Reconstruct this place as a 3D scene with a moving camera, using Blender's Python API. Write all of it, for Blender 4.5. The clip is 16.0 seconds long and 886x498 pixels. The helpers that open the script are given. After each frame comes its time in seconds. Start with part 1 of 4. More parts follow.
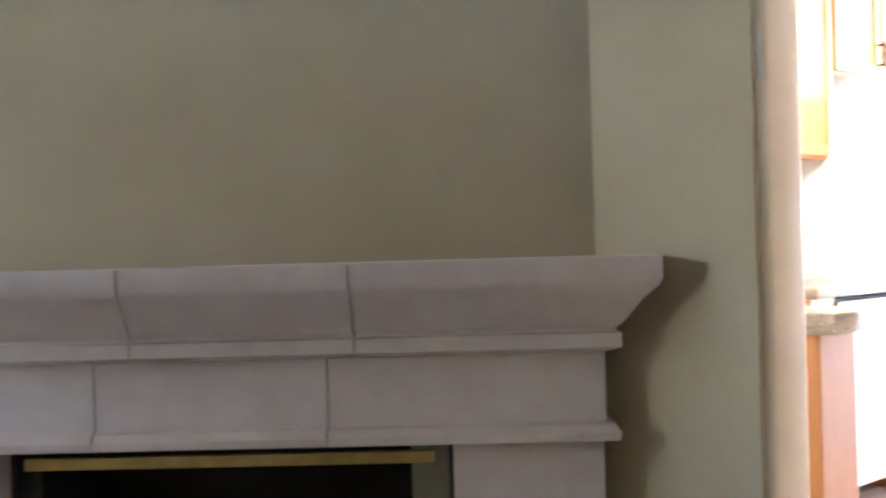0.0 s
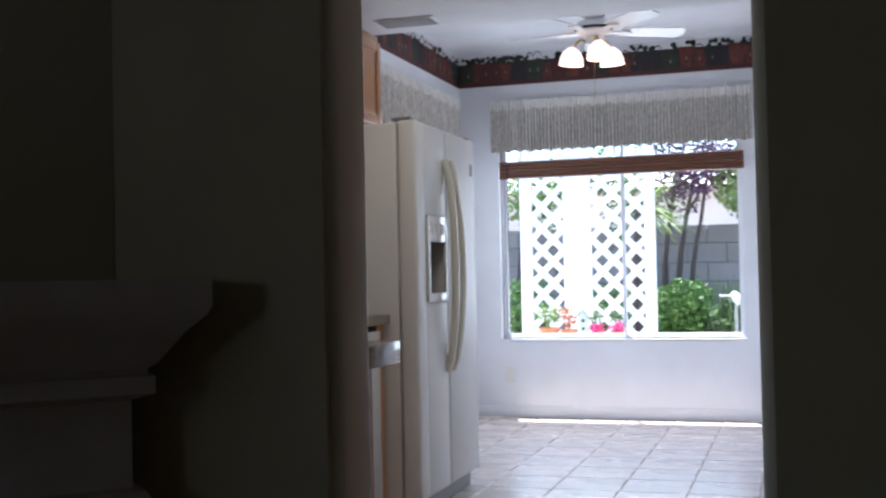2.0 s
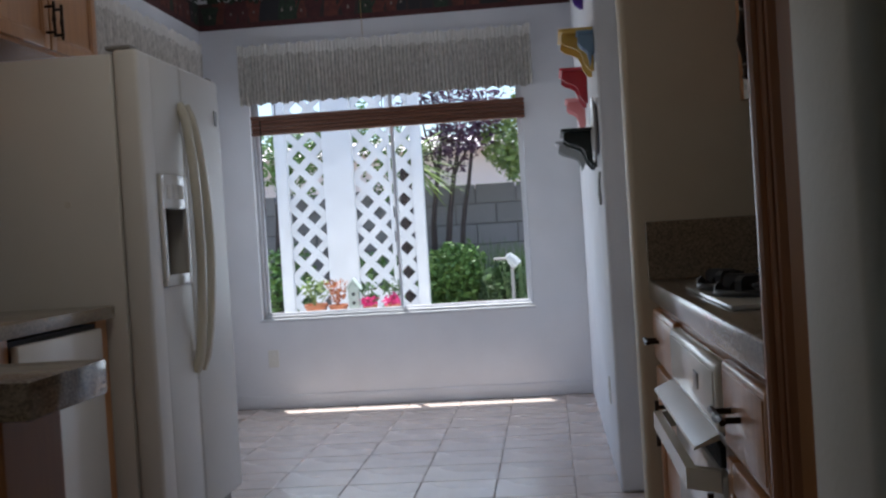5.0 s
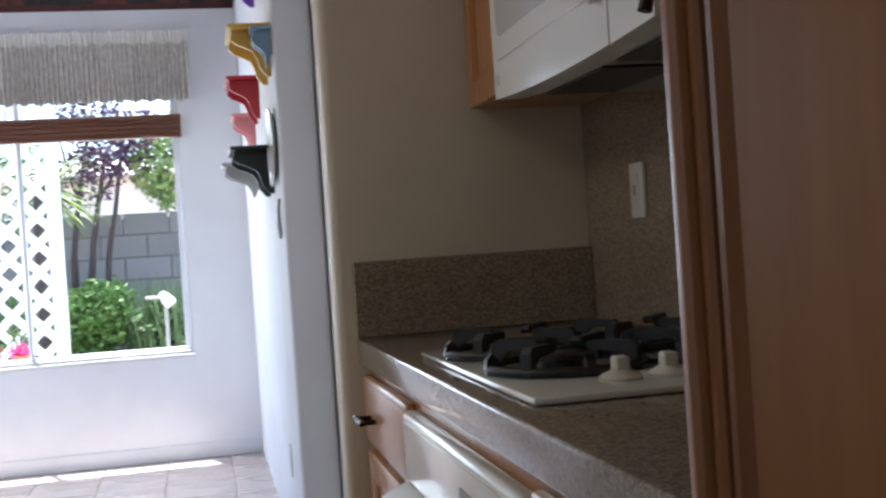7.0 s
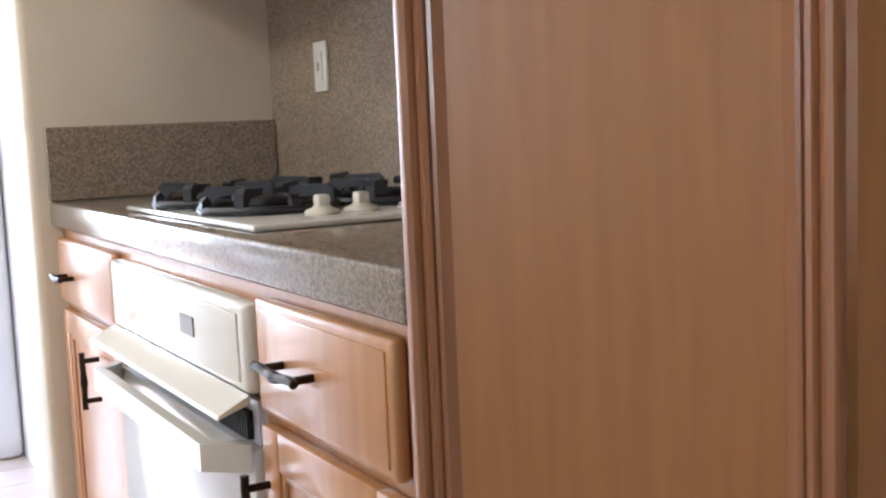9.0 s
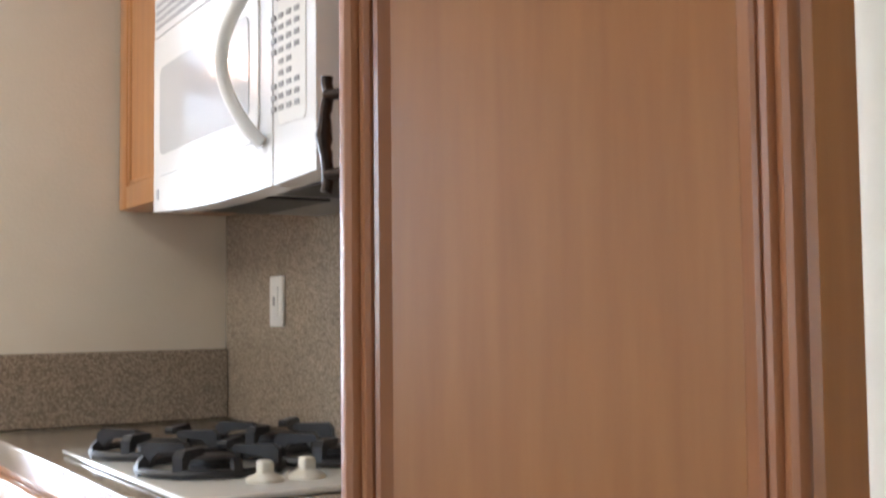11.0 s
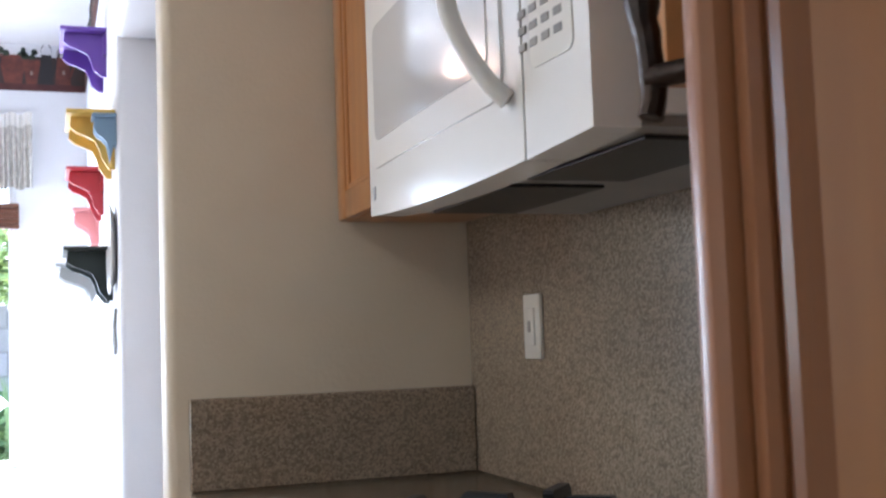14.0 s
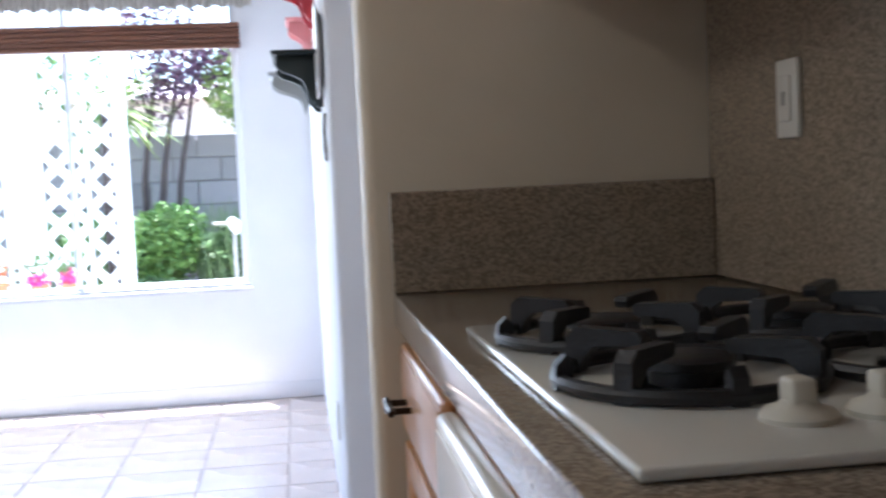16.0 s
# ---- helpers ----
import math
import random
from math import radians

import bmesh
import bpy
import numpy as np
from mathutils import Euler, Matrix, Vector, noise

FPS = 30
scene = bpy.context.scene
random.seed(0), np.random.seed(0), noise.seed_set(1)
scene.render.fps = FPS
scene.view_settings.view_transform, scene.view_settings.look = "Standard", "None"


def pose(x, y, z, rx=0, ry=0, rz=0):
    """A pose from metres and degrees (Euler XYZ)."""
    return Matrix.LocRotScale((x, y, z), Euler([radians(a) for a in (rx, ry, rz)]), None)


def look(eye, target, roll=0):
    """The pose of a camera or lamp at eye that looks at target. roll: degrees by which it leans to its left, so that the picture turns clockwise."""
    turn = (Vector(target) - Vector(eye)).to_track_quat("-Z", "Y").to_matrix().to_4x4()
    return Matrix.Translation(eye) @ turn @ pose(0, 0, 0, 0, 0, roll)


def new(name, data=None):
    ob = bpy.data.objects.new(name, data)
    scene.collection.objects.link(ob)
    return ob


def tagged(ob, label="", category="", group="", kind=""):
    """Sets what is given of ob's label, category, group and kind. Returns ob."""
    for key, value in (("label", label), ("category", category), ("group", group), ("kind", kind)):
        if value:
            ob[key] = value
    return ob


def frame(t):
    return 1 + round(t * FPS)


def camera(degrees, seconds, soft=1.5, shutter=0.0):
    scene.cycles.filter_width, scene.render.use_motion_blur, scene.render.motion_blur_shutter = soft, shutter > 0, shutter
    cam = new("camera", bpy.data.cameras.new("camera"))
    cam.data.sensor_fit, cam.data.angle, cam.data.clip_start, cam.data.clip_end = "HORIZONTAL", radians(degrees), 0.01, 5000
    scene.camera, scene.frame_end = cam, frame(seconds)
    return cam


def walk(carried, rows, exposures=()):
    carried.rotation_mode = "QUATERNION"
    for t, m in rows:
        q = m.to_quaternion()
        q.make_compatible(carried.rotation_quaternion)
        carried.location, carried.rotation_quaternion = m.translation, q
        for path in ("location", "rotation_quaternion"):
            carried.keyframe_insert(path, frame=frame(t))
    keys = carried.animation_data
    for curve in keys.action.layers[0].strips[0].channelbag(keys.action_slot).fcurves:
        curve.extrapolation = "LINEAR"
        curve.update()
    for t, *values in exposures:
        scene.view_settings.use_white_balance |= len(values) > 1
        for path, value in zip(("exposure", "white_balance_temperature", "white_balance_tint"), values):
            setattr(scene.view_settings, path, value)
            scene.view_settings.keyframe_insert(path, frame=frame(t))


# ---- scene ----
cam = camera(43.0, 16.0, soft=2.3, shutter=0.3)
PATH = [
    (0, (1.5, -2.6, 1.125), (0.0437, -1.2299, 1.118), -1.6),
    (0.5, (1.465, -2.561, 1.122), (0.213, -1.002, 1.142), -1.1),
    (1, (1.372, -2.508, 1.104), (0.297, -0.822, 1.138), -1.0),
    (1.5, (1.212, -2.414, 1.077), (0.435, -0.572, 1.132), -2.7),
    (2, (1.065, -2.366, 1.09), (0.46, -0.46, 1.135), -1.2),
    (2.5, (0.927, -2.396, 1.118), (0.496, -0.443, 1.162), -2.3),
    (3, (0.885, -2.302, 1.111), (0.546, -0.331, 1.135), -1.1),
    (3.5, (0.858, -2.156, 1.098), (0.596, -0.173, 1.104), -3.4),
    (3.7, (0.839, -2.078, 1.098), (0.606, -0.091, 1.082), -4.0),
    (5.8, (0.764, -0.939, 1.091), (0.669, 1.059, 1.057), -1.9),
    (6, (0.748, -0.855, 1.111), (0.752, 1.145, 1.106), -2.6),
    (6.5, (0.724, -0.662, 1.114), (1.025, 1.316, 1.108), -3.6),
    (7, (0.746, -0.537, 1.12), (1.171, 1.417, 1.107), -3.8),
    (7.5, (0.725, -0.566, 1.122), (1.417, 1.31, 1.075), -2.8),
    (8, (0.646, -0.645, 1.085), (1.537, 1.139, 0.932), -1.5),
    (8.2, (0.595, -0.705, 1.053), (1.518, 1.057, 0.848), -1.5),
    (10.3, (0.567, -0.76, 1.096), (1.617, 0.931, 0.907), -1.7),
    (10.5, (0.61, -0.712, 1.16), (1.671, 0.978, 1.031), -1.4),
    (11, (0.618, -0.703, 1.168), (1.674, 0.992, 1.283), -0.6),
    (11.5, (0.645, -0.679, 1.212), (1.657, 1.036, 1.403), -0.7),
    (12, (0.686, -0.62, 1.24), (1.605, 1.144, 1.446), -1.2),
    (12.5, (0.757, -0.551, 1.239), (1.531, 1.278, 1.473), -1.6),
    (13, (0.798, -0.445, 1.231), (1.5126, 1.4069, 1.465), -3.2),
    (13.5, (0.835, -0.311, 1.191), (1.506, 1.559, 1.415), -2.5),
    (14, (0.836, -0.172, 1.192), (1.499, 1.709, 1.343), -2.0),
    (14.5, (0.863, -0.097, 1.133), (1.473, 1.808, 1.127), -1.7),
    (15, (0.9, -0.023, 1.116), (1.479, 1.881, 0.922), -3.0),
    (15.5, (0.938, 0.05, 1.115), (1.442, 1.978, 0.952), -1.1),
    (16, (0.923, 0.091, 1.111), (1.182, 2.07, 0.981), -2.6),
]
walk(cam, [(t, look(eye, target, roll)) for t, eye, target, roll in PATH],
     [(t, ev, kelvin, 11) for t, ev, kelvin in (
         (0, 5.95, 6100), (0.5, 5.3, 5900), (1.0, 4.25, 5700), (1.5, 2.75, 5600), (2.0, 1.95, 5800), (2.5, 1.1, 6000), (3.0, 0.85, 6050), (3.7, 0.85, 6050),
         (5.8, 0.9, 6050), (6.5, 1.55, 6050), (7.0, 2.15, 6000), (7.5, 2.65, 6000), (8.2, 3.75, 5850), (10.3, 4.2, 5900), (11.5, 4.05, 5800),
         (12.5, 3.6, 5700), (13.5, 3.5, 5700), (14.5, 3.4, 5750), (15.5, 3.25, 5650), (16, 2.7, 5700))])

# ---------------------------------------------------------------- light
world = bpy.data.worlds.new("world")
scene.world = world
world.use_nodes = True
wn = world.node_tree
sky = wn.nodes.new("ShaderNodeTexSky")
sky.sky_type = "NISHITA"
sky.sun_disc = False
sky.sun_elevation = radians(79)
sky.sun_rotation = radians(338)
wn.links.new(sky.outputs[0], wn.nodes["Background"].inputs[0])
wn.nodes["Background"].inputs[1].default_value = 0.15

sun = new("sun", bpy.data.lights.new("sun", "SUN"))
sun.data.energy = 5.0
sun.data.angle = radians(0.5)
sun.data.color = (1.0, 0.95, 0.87)
sun.matrix_world = look((-0.4, 8.88, 10), (0, 8.0, 5.0))


def area(name, eye, target, w, h, watts, color):
    lamp = new(name, bpy.data.lights.new(name, "AREA"))
    lamp.data.shape = "RECTANGLE"
    lamp.data.size, lamp.data.size_y, lamp.data.energy, lamp.data.color = w, h, watts, color
    lamp.matrix_world = look(eye, target)
    return lamp


# daylight standing in the window openings, and the two electric lamps
area("window_light_north", (-0.2, 6.0, 1.35), (-0.2, 0, 1.0), 1.7, 1.4, 6.0, (0.84, 0.92, 1.0))
area("window_light_west", (-1.5, 4.7, 1.4), (2, 4.5, 0.9), 1.6, 1.4, 4.2, (0.86, 0.93, 1.0))
# fill in an unseen, added west window, to brighten the pantry door
area("pantry_fill_light", (-1.5, -0.05, 1.5), (2, -0.1, 1.2), 0.5, 0.9, 0.75, (0.9, 0.95, 1.0))
area("window_light_living", (-2.16, -3.15, 1.35), (0, -0.9, 1.25), 0.85, 1.15, 0.58, (0.93, 0.96, 1.0))
area("fluorescent_light", (-0.15, 1.5, 2.305), (-0.15, 1.5, 0), 0.3, 1.1, 1.0, (1.0, 0.9, 0.74))

# ---------------------------------------------------------------- materials


def mat(name, a, b=None, scale=8.0, rough=0.6, metal=0.0, bump=0.1, bscale=120.0, stretch=(1, 1, 1), spread=0.25, coat=0.0,
        big=None, vary=0.0, kind="noise", rvar=0.1):
    """A procedural surface: two colours mixed by noise at two scales, gloss and fine relief."""
    m = bpy.data.materials.new(name)
    m.use_nodes = True
    nt = m.node_tree
    p = nt.nodes["Principled BSDF"]
    b = b or tuple(c * 0.88 for c in a)
    co = nt.nodes.new("ShaderNodeTexCoord")
    mp = nt.nodes.new("ShaderNodeMapping")
    mp.inputs["Scale"].default_value = stretch
    nt.links.new(co.outputs["Object"], mp.inputs["Vector"])
    if kind == "voronoi":
        t = nt.nodes.new("ShaderNodeTexVoronoi")
        t.inputs["Scale"].default_value = scale
        bw = nt.nodes.new("ShaderNodeSeparateColor")
        nt.links.new(t.outputs["Color"], bw.inputs[0])
        fac = bw.outputs[0]
    else:
        t = nt.nodes.new("ShaderNodeTexNoise")
        t.inputs["Scale"].default_value = scale
        t.inputs["Detail"].default_value = 6
        fac = t.outputs["Fac"]
    nt.links.new(mp.outputs[0], t.inputs["Vector"])
    r = nt.nodes.new("ShaderNodeValToRGB")
    r.color_ramp.elements[0].position = 0.5 - spread
    r.color_ramp.elements[1].position = 0.5 + spread
    r.color_ramp.elements[0].color = (*b, 1)
    r.color_ramp.elements[1].color = (*a, 1)
    nt.links.new(fac, r.inputs[0])
    big_t = nt.nodes.new("ShaderNodeTexNoise")
    big_t.inputs["Scale"].default_value = big or 1.7
    big_t.inputs["Detail"].default_value = 3
    nt.links.new(mp.outputs[0], big_t.inputs["Vector"])
    val = nt.nodes.new("ShaderNodeMapRange")
    val.inputs["To Min"].default_value = 0.9
    val.inputs["To Max"].default_value = 1.1
    nt.links.new(big_t.outputs["Fac"], val.inputs["Value"])
    hsv = nt.nodes.new("ShaderNodeHueSaturation")
    nt.links.new(r.outputs[0], hsv.inputs["Color"])
    last = val.outputs[0]
    if vary:
        info = nt.nodes.new("ShaderNodeObjectInfo")
        v2 = nt.nodes.new("ShaderNodeMapRange")
        v2.inputs["To Min"].default_value = 1 - vary
        v2.inputs["To Max"].default_value = 1 + vary
        nt.links.new(info.outputs["Random"], v2.inputs["Value"])
        mu = nt.nodes.new("ShaderNodeMath")
        mu.operation = "MULTIPLY"
        nt.links.new(last, mu.inputs[0])
        nt.links.new(v2.outputs[0], mu.inputs[1])
        last = mu.outputs[0]
    nt.links.new(last, hsv.inputs["Value"])
    nt.links.new(hsv.outputs[0], p.inputs["Base Color"])
    rr = nt.nodes.new("ShaderNodeMapRange")
    rr.inputs["To Min"].default_value = max(rough - rvar, 0.02)
    rr.inputs["To Max"].default_value = min(rough + rvar, 1)
    nt.links.new(big_t.outputs["Fac"], rr.inputs["Value"])
    nt.links.new(rr.outputs[0], p.inputs["Roughness"])
    p.inputs["Metallic"].default_value = metal
    p.inputs["Coat Weight"].default_value = coat
    p.inputs["Coat Roughness"].default_value = 0.12
    if bump:
        n2 = nt.nodes.new("ShaderNodeTexNoise")
        n2.inputs["Scale"].default_value = bscale
        n2.inputs["Detail"].default_value = 4
        nt.links.new(mp.outputs[0], n2.inputs["Vector"])
        bp = nt.nodes.new("ShaderNodeBump")
        bp.inputs["Strength"].default_value = bump
        bp.inputs["Distance"].default_value = 0.003
        nt.links.new(n2.outputs["Fac"], bp.inputs["Height"])
        nt.links.new(bp.outputs[0], p.inputs["Normal"])
    return m


def glass_mat(name, tint=(1, 1, 1), rough=0.0):
    m = bpy.data.materials.new(name)
    m.use_nodes = True
    nt = m.node_tree
    nt.nodes.remove(nt.nodes["Principled BSDF"])
    out = nt.nodes["Material Output"]
    tr = nt.nodes.new("ShaderNodeBsdfTransparent")
    tr.inputs[0].default_value = (*tint, 1)
    gl = nt.nodes.new("ShaderNodeBsdfGlossy")
    gl.inputs["Roughness"].default_value = rough
    fr = nt.nodes.new("ShaderNodeFresnel")
    fr.inputs[0].default_value = 1.3
    mx = nt.nodes.new("ShaderNodeMixShader")
    nt.links.new(fr.outputs[0], mx.inputs[0])
    nt.links.new(tr.outputs[0], mx.inputs[1])
    nt.links.new(gl.outputs[0], mx.inputs[2])
    nt.links.new(mx.outputs[0], out.inputs[0])
    return m


def glow_mat(name, color, strength):
    m = bpy.data.materials.new(name)
    m.use_nodes = True
    p = m.node_tree.nodes["Principled BSDF"]
    p.inputs["Base Color"].default_value = (*color, 1)
    p.inputs["Emission Color"].default_value = (*color, 1)
    p.inputs["Emission Strength"].default_value = strength
    return m


WHITE_WALL = mat("white_wall_paint", (0.80, 0.80, 0.82), (0.76, 0.76, 0.78), 5, 0.75, bump=0.25, bscale=90)
CREAM_WALL = mat("cream_wall_paint", (0.67, 0.595, 0.47), (0.62, 0.545, 0.425), 5, 0.6, bump=0.22, bscale=110)
LIVING_WALL = mat("olive_wall_paint", (0.40, 0.33, 0.215), (0.37, 0.30, 0.19), 6, 0.7, bump=0.3, bscale=90)
CEIL = mat("ceiling_paint", (0.82, 0.82, 0.84), (0.77, 0.77, 0.79), 6, 0.85, bump=0.3, bscale=60)
TILE = mat("floor_tile_glaze", (0.63, 0.535, 0.49), (0.565, 0.475, 0.43), 7, 0.28, bump=0.05, bscale=60, vary=0.025)
GROUT = mat("grout", (0.42, 0.355, 0.32), (0.36, 0.30, 0.27), 30, 0.9)
CARPET = mat("carpet", (0.35, 0.30, 0.24), (0.26, 0.22, 0.17), 300, 1.0, bump=0.8, bscale=500)
WOOD = mat("honey_wood", (0.56, 0.275, 0.105), (0.42, 0.19, 0.068), 5, 0.34, bump=0.06, bscale=60, stretch=(9, 9, 0.55), spread=0.32, coat=0.25)
WOOD_DOOR = mat("alder_veneer", (0.40, 0.165, 0.044), (0.30, 0.112, 0.028), 7, 0.42, bump=0.05, bscale=50, stretch=(8, 8, 0.6), spread=0.42, coat=0.08, big=0.6)
WOOD_DARK = mat("alder_moulding", (0.36, 0.15, 0.06), (0.26, 0.10, 0.038), 5, 0.36, bump=0.08, bscale=60, stretch=(14, 14, 0.5), spread=0.35, coat=0.25)
GRANITE = mat("speckled_granite", (0.35, 0.285, 0.212), (0.175, 0.138, 0.098), 260, 0.13, bump=0.0, kind="voronoi", spread=0.45, coat=0.25, big=18, rvar=0.03)
STONE = mat("cast_stone", (0.60, 0.52, 0.50), (0.52, 0.44, 0.42), 14, 0.8, bump=0.25, bscale=160)
ENAMEL = mat("white_enamel", (0.80, 0.79, 0.75), (0.775, 0.765, 0.725), 3, 0.2, bump=0.0, coat=0.5, rvar=0.04)
FRIDGE_W = mat("fridge_white_enamel", (0.78, 0.77, 0.74), (0.755, 0.745, 0.715), 4, 0.45, bump=0.12, bscale=260)
BISCUIT = mat("biscuit_enamel", (0.74, 0.70, 0.58), (0.71, 0.67, 0.55), 3, 0.25, bump=0.0, coat=0.4)
COOK_GLASS = mat("cooktop_enamel", (0.72, 0.70, 0.62), (0.69, 0.67, 0.59), 3, 0.1, bump=0.0, coat=0.6, rvar=0.03)
KNOB = mat("ivory_plastic", (0.72, 0.68, 0.56), None, 6, 0.4, bump=0.0)
IRON = mat("cast_iron", (0.02, 0.02, 0.022), (0.01, 0.01, 0.011), 40, 0.45, bump=0.35, bscale=300)
BRONZE = mat("dark_bronze", (0.05, 0.032, 0.022), (0.02, 0.014, 0.011), 60, 0.35, metal=0.8, bump=0.3, bscale=200)
PLASTIC = mat("white_plastic", (0.78, 0.76, 0.70), None, 6, 0.4, bump=0.0)
GREYP = mat("grey_plastic", (0.30, 0.29, 0.27), (0.24, 0.23, 0.22), 10, 0.45, bump=0.0)
# near-black colour for the shade inside gaps, slots and holes
DARK = mat("gap_shade_black", (0.02, 0.02, 0.02), None, 10, 0.7, bump=0.0)
SCREEN = mat("dark_display", (0.03, 0.04, 0.05), None, 10, 0.12, bump=0.0)
# grey pane, its base colour lightened for a whitish reflection
MW_GLASS = mat("reflection_pale_mw_window", (0.60, 0.60, 0.59), (0.56, 0.56, 0.55), 6, 0.07, bump=0.0, coat=0.8, rvar=0.02)
SOOT = mat("black_firebox", (0.012, 0.012, 0.012), None, 10, 0.8)
BRASS = mat("aged_brass", (0.50, 0.36, 0.14), (0.35, 0.24, 0.09), 20, 0.35, metal=0.9, bump=0.1)
FRAME = mat("white_aluminium", (0.72, 0.73, 0.76), None, 6, 0.4, bump=0.0)
FABRIC = mat("cream_fabric", (0.74, 0.70, 0.64), (0.44, 0.41, 0.37), 55, 0.95, bump=0.4, bscale=400, stretch=(1, 1, 0.5), spread=0.2)
FABRIC_TOP = mat("cream_ruffle_fabric", (0.80, 0.77, 0.72), (0.70, 0.67, 0.62), 60, 0.95, bump=0.3, bscale=400)
BAMBOO = mat("bamboo_blind", (0.20, 0.075, 0.035), (0.10, 0.035, 0.018), 12, 0.5, bump=0.3, stretch=(1, 20, 20))
MAROON = mat("border_maroon", (0.10, 0.028, 0.026), (0.06, 0.018, 0.018), 30, 0.8, bump=0.0)
BDARK = mat("border_dark_green", (0.03, 0.028, 0.025), (0.06, 0.03, 0.026), 22, 0.8, bump=0.0)
BRED = mat("border_terracotta", (0.17, 0.045, 0.03), (0.075, 0.025, 0.02), 30, 0.8, bump=0.0)
BGREEN = mat("border_leaf_green", (0.04, 0.06, 0.035), (0.018, 0.026, 0.018), 40, 0.8, bump=0.0)
BBLACK = mat("border_charcoal", (0.03, 0.028, 0.03), None, 40, 0.8, bump=0.0)
BPALE = mat("border_pale", (0.26, 0.21, 0.18), None, 40, 0.8, bump=0.0)
PURPLE = mat("purple_paint", (0.17, 0.075, 0.42), None, 10, 0.45, bump=0.05)
YELLOW = mat("yellow_paint", (0.78, 0.50, 0.10), None, 10, 0.45, bump=0.05)
RED = mat("red_paint", (0.52, 0.03, 0.045), None, 10, 0.4, bump=0.05)
PINK = mat("pink_paint", (0.85, 0.36, 0.36), None, 10, 0.45, bump=0.05)
BLACK = mat("black_green_paint", (0.014, 0.024, 0.022), None, 10, 0.4, bump=0.05)
BLUE = mat("blue_grey_paint", (0.22, 0.34, 0.46), None, 10, 0.45, bump=0.05)
SILVER = mat("pale_grey_paint", (0.48, 0.50, 0.50), None, 10, 0.4, bump=0.05)
CERAMIC = mat("white_ceramic", (0.76, 0.75, 0.72), None, 6, 0.2, bump=0.0, coat=0.3)
FAN_W = mat("fan_white", (0.74, 0.75, 0.76), None, 6, 0.4, bump=0.0)
SHADE = glow_mat("lit_frosted_glass", (1.0, 0.76, 0.62), 0.32)
BULB = glow_mat("bulb_glow", (1.0, 0.90, 0.75), 3.5)
TUBE = glow_mat("diffuser_glow", (1.0, 0.95, 0.80), 0.3)
GLASS = glass_mat("window_glass", (0.97, 0.98, 0.98))
LATTICE = mat("white_lattice_paint", (0.82, 0.82, 0.82), None, 6, 0.6, bump=0.05)
BLOCK = mat("grey_concrete_block", (0.27, 0.26, 0.265), (0.21, 0.205, 0.21), 30, 0.9, bump=0.5, bscale=120, vary=0.12)
MORTAR = mat("mortar", (0.17, 0.165, 0.16), None, 30, 0.95)
SOIL = mat("garden_soil", (0.26, 0.22, 0.17), (0.13, 0.11, 0.08), 9, 0.95, bump=0.8, bscale=40)
# paler than plain concrete, to reflect sun up at the lattice
PATIO = mat("bounce_patio_concrete", (0.68, 0.66, 0.62), (0.6, 0.58, 0.54), 9, 0.9, bump=0.3)
LEAF = mat("bush_leaf", (0.17, 0.30, 0.07), (0.08, 0.17, 0.035), 18, 0.5, bump=0.0, big=3)
LEAF2 = mat("dark_leaf", (0.12, 0.20, 0.07), (0.055, 0.105, 0.035), 18, 0.5, bump=0.0, big=3)
LEAF3 = mat("pale_leaf", (0.30, 0.38, 0.12), (0.16, 0.25, 0.07), 18, 0.5, bump=0.0)
PLUM = mat("plum_leaf", (0.13, 0.055, 0.11), (0.06, 0.028, 0.06), 18, 0.5, bump=0.0)
BARK = mat("dark_bark", (0.085, 0.065, 0.06), (0.04, 0.03, 0.028), 25, 0.9, bump=0.8, bscale=80)
CLAY = mat("clay_pot", (0.50, 0.19, 0.09), (0.42, 0.15, 0.07), 20, 0.8)
PETAL = mat("pink_petal", (0.80, 0.05, 0.25), (0.7, 0.03, 0.2), 20, 0.6, bump=0.0)
BIRD = mat("weathered_pale_green_wood", (0.5, 0.58, 0.52), (0.4, 0.47, 0.42), 20, 0.8)
STUCCO = mat("pale_stucco", (0.84, 0.76, 0.75), (0.8, 0.71, 0.7), 10, 0.9, bump=0.5)

# ---------------------------------------------------------------- mesh tools


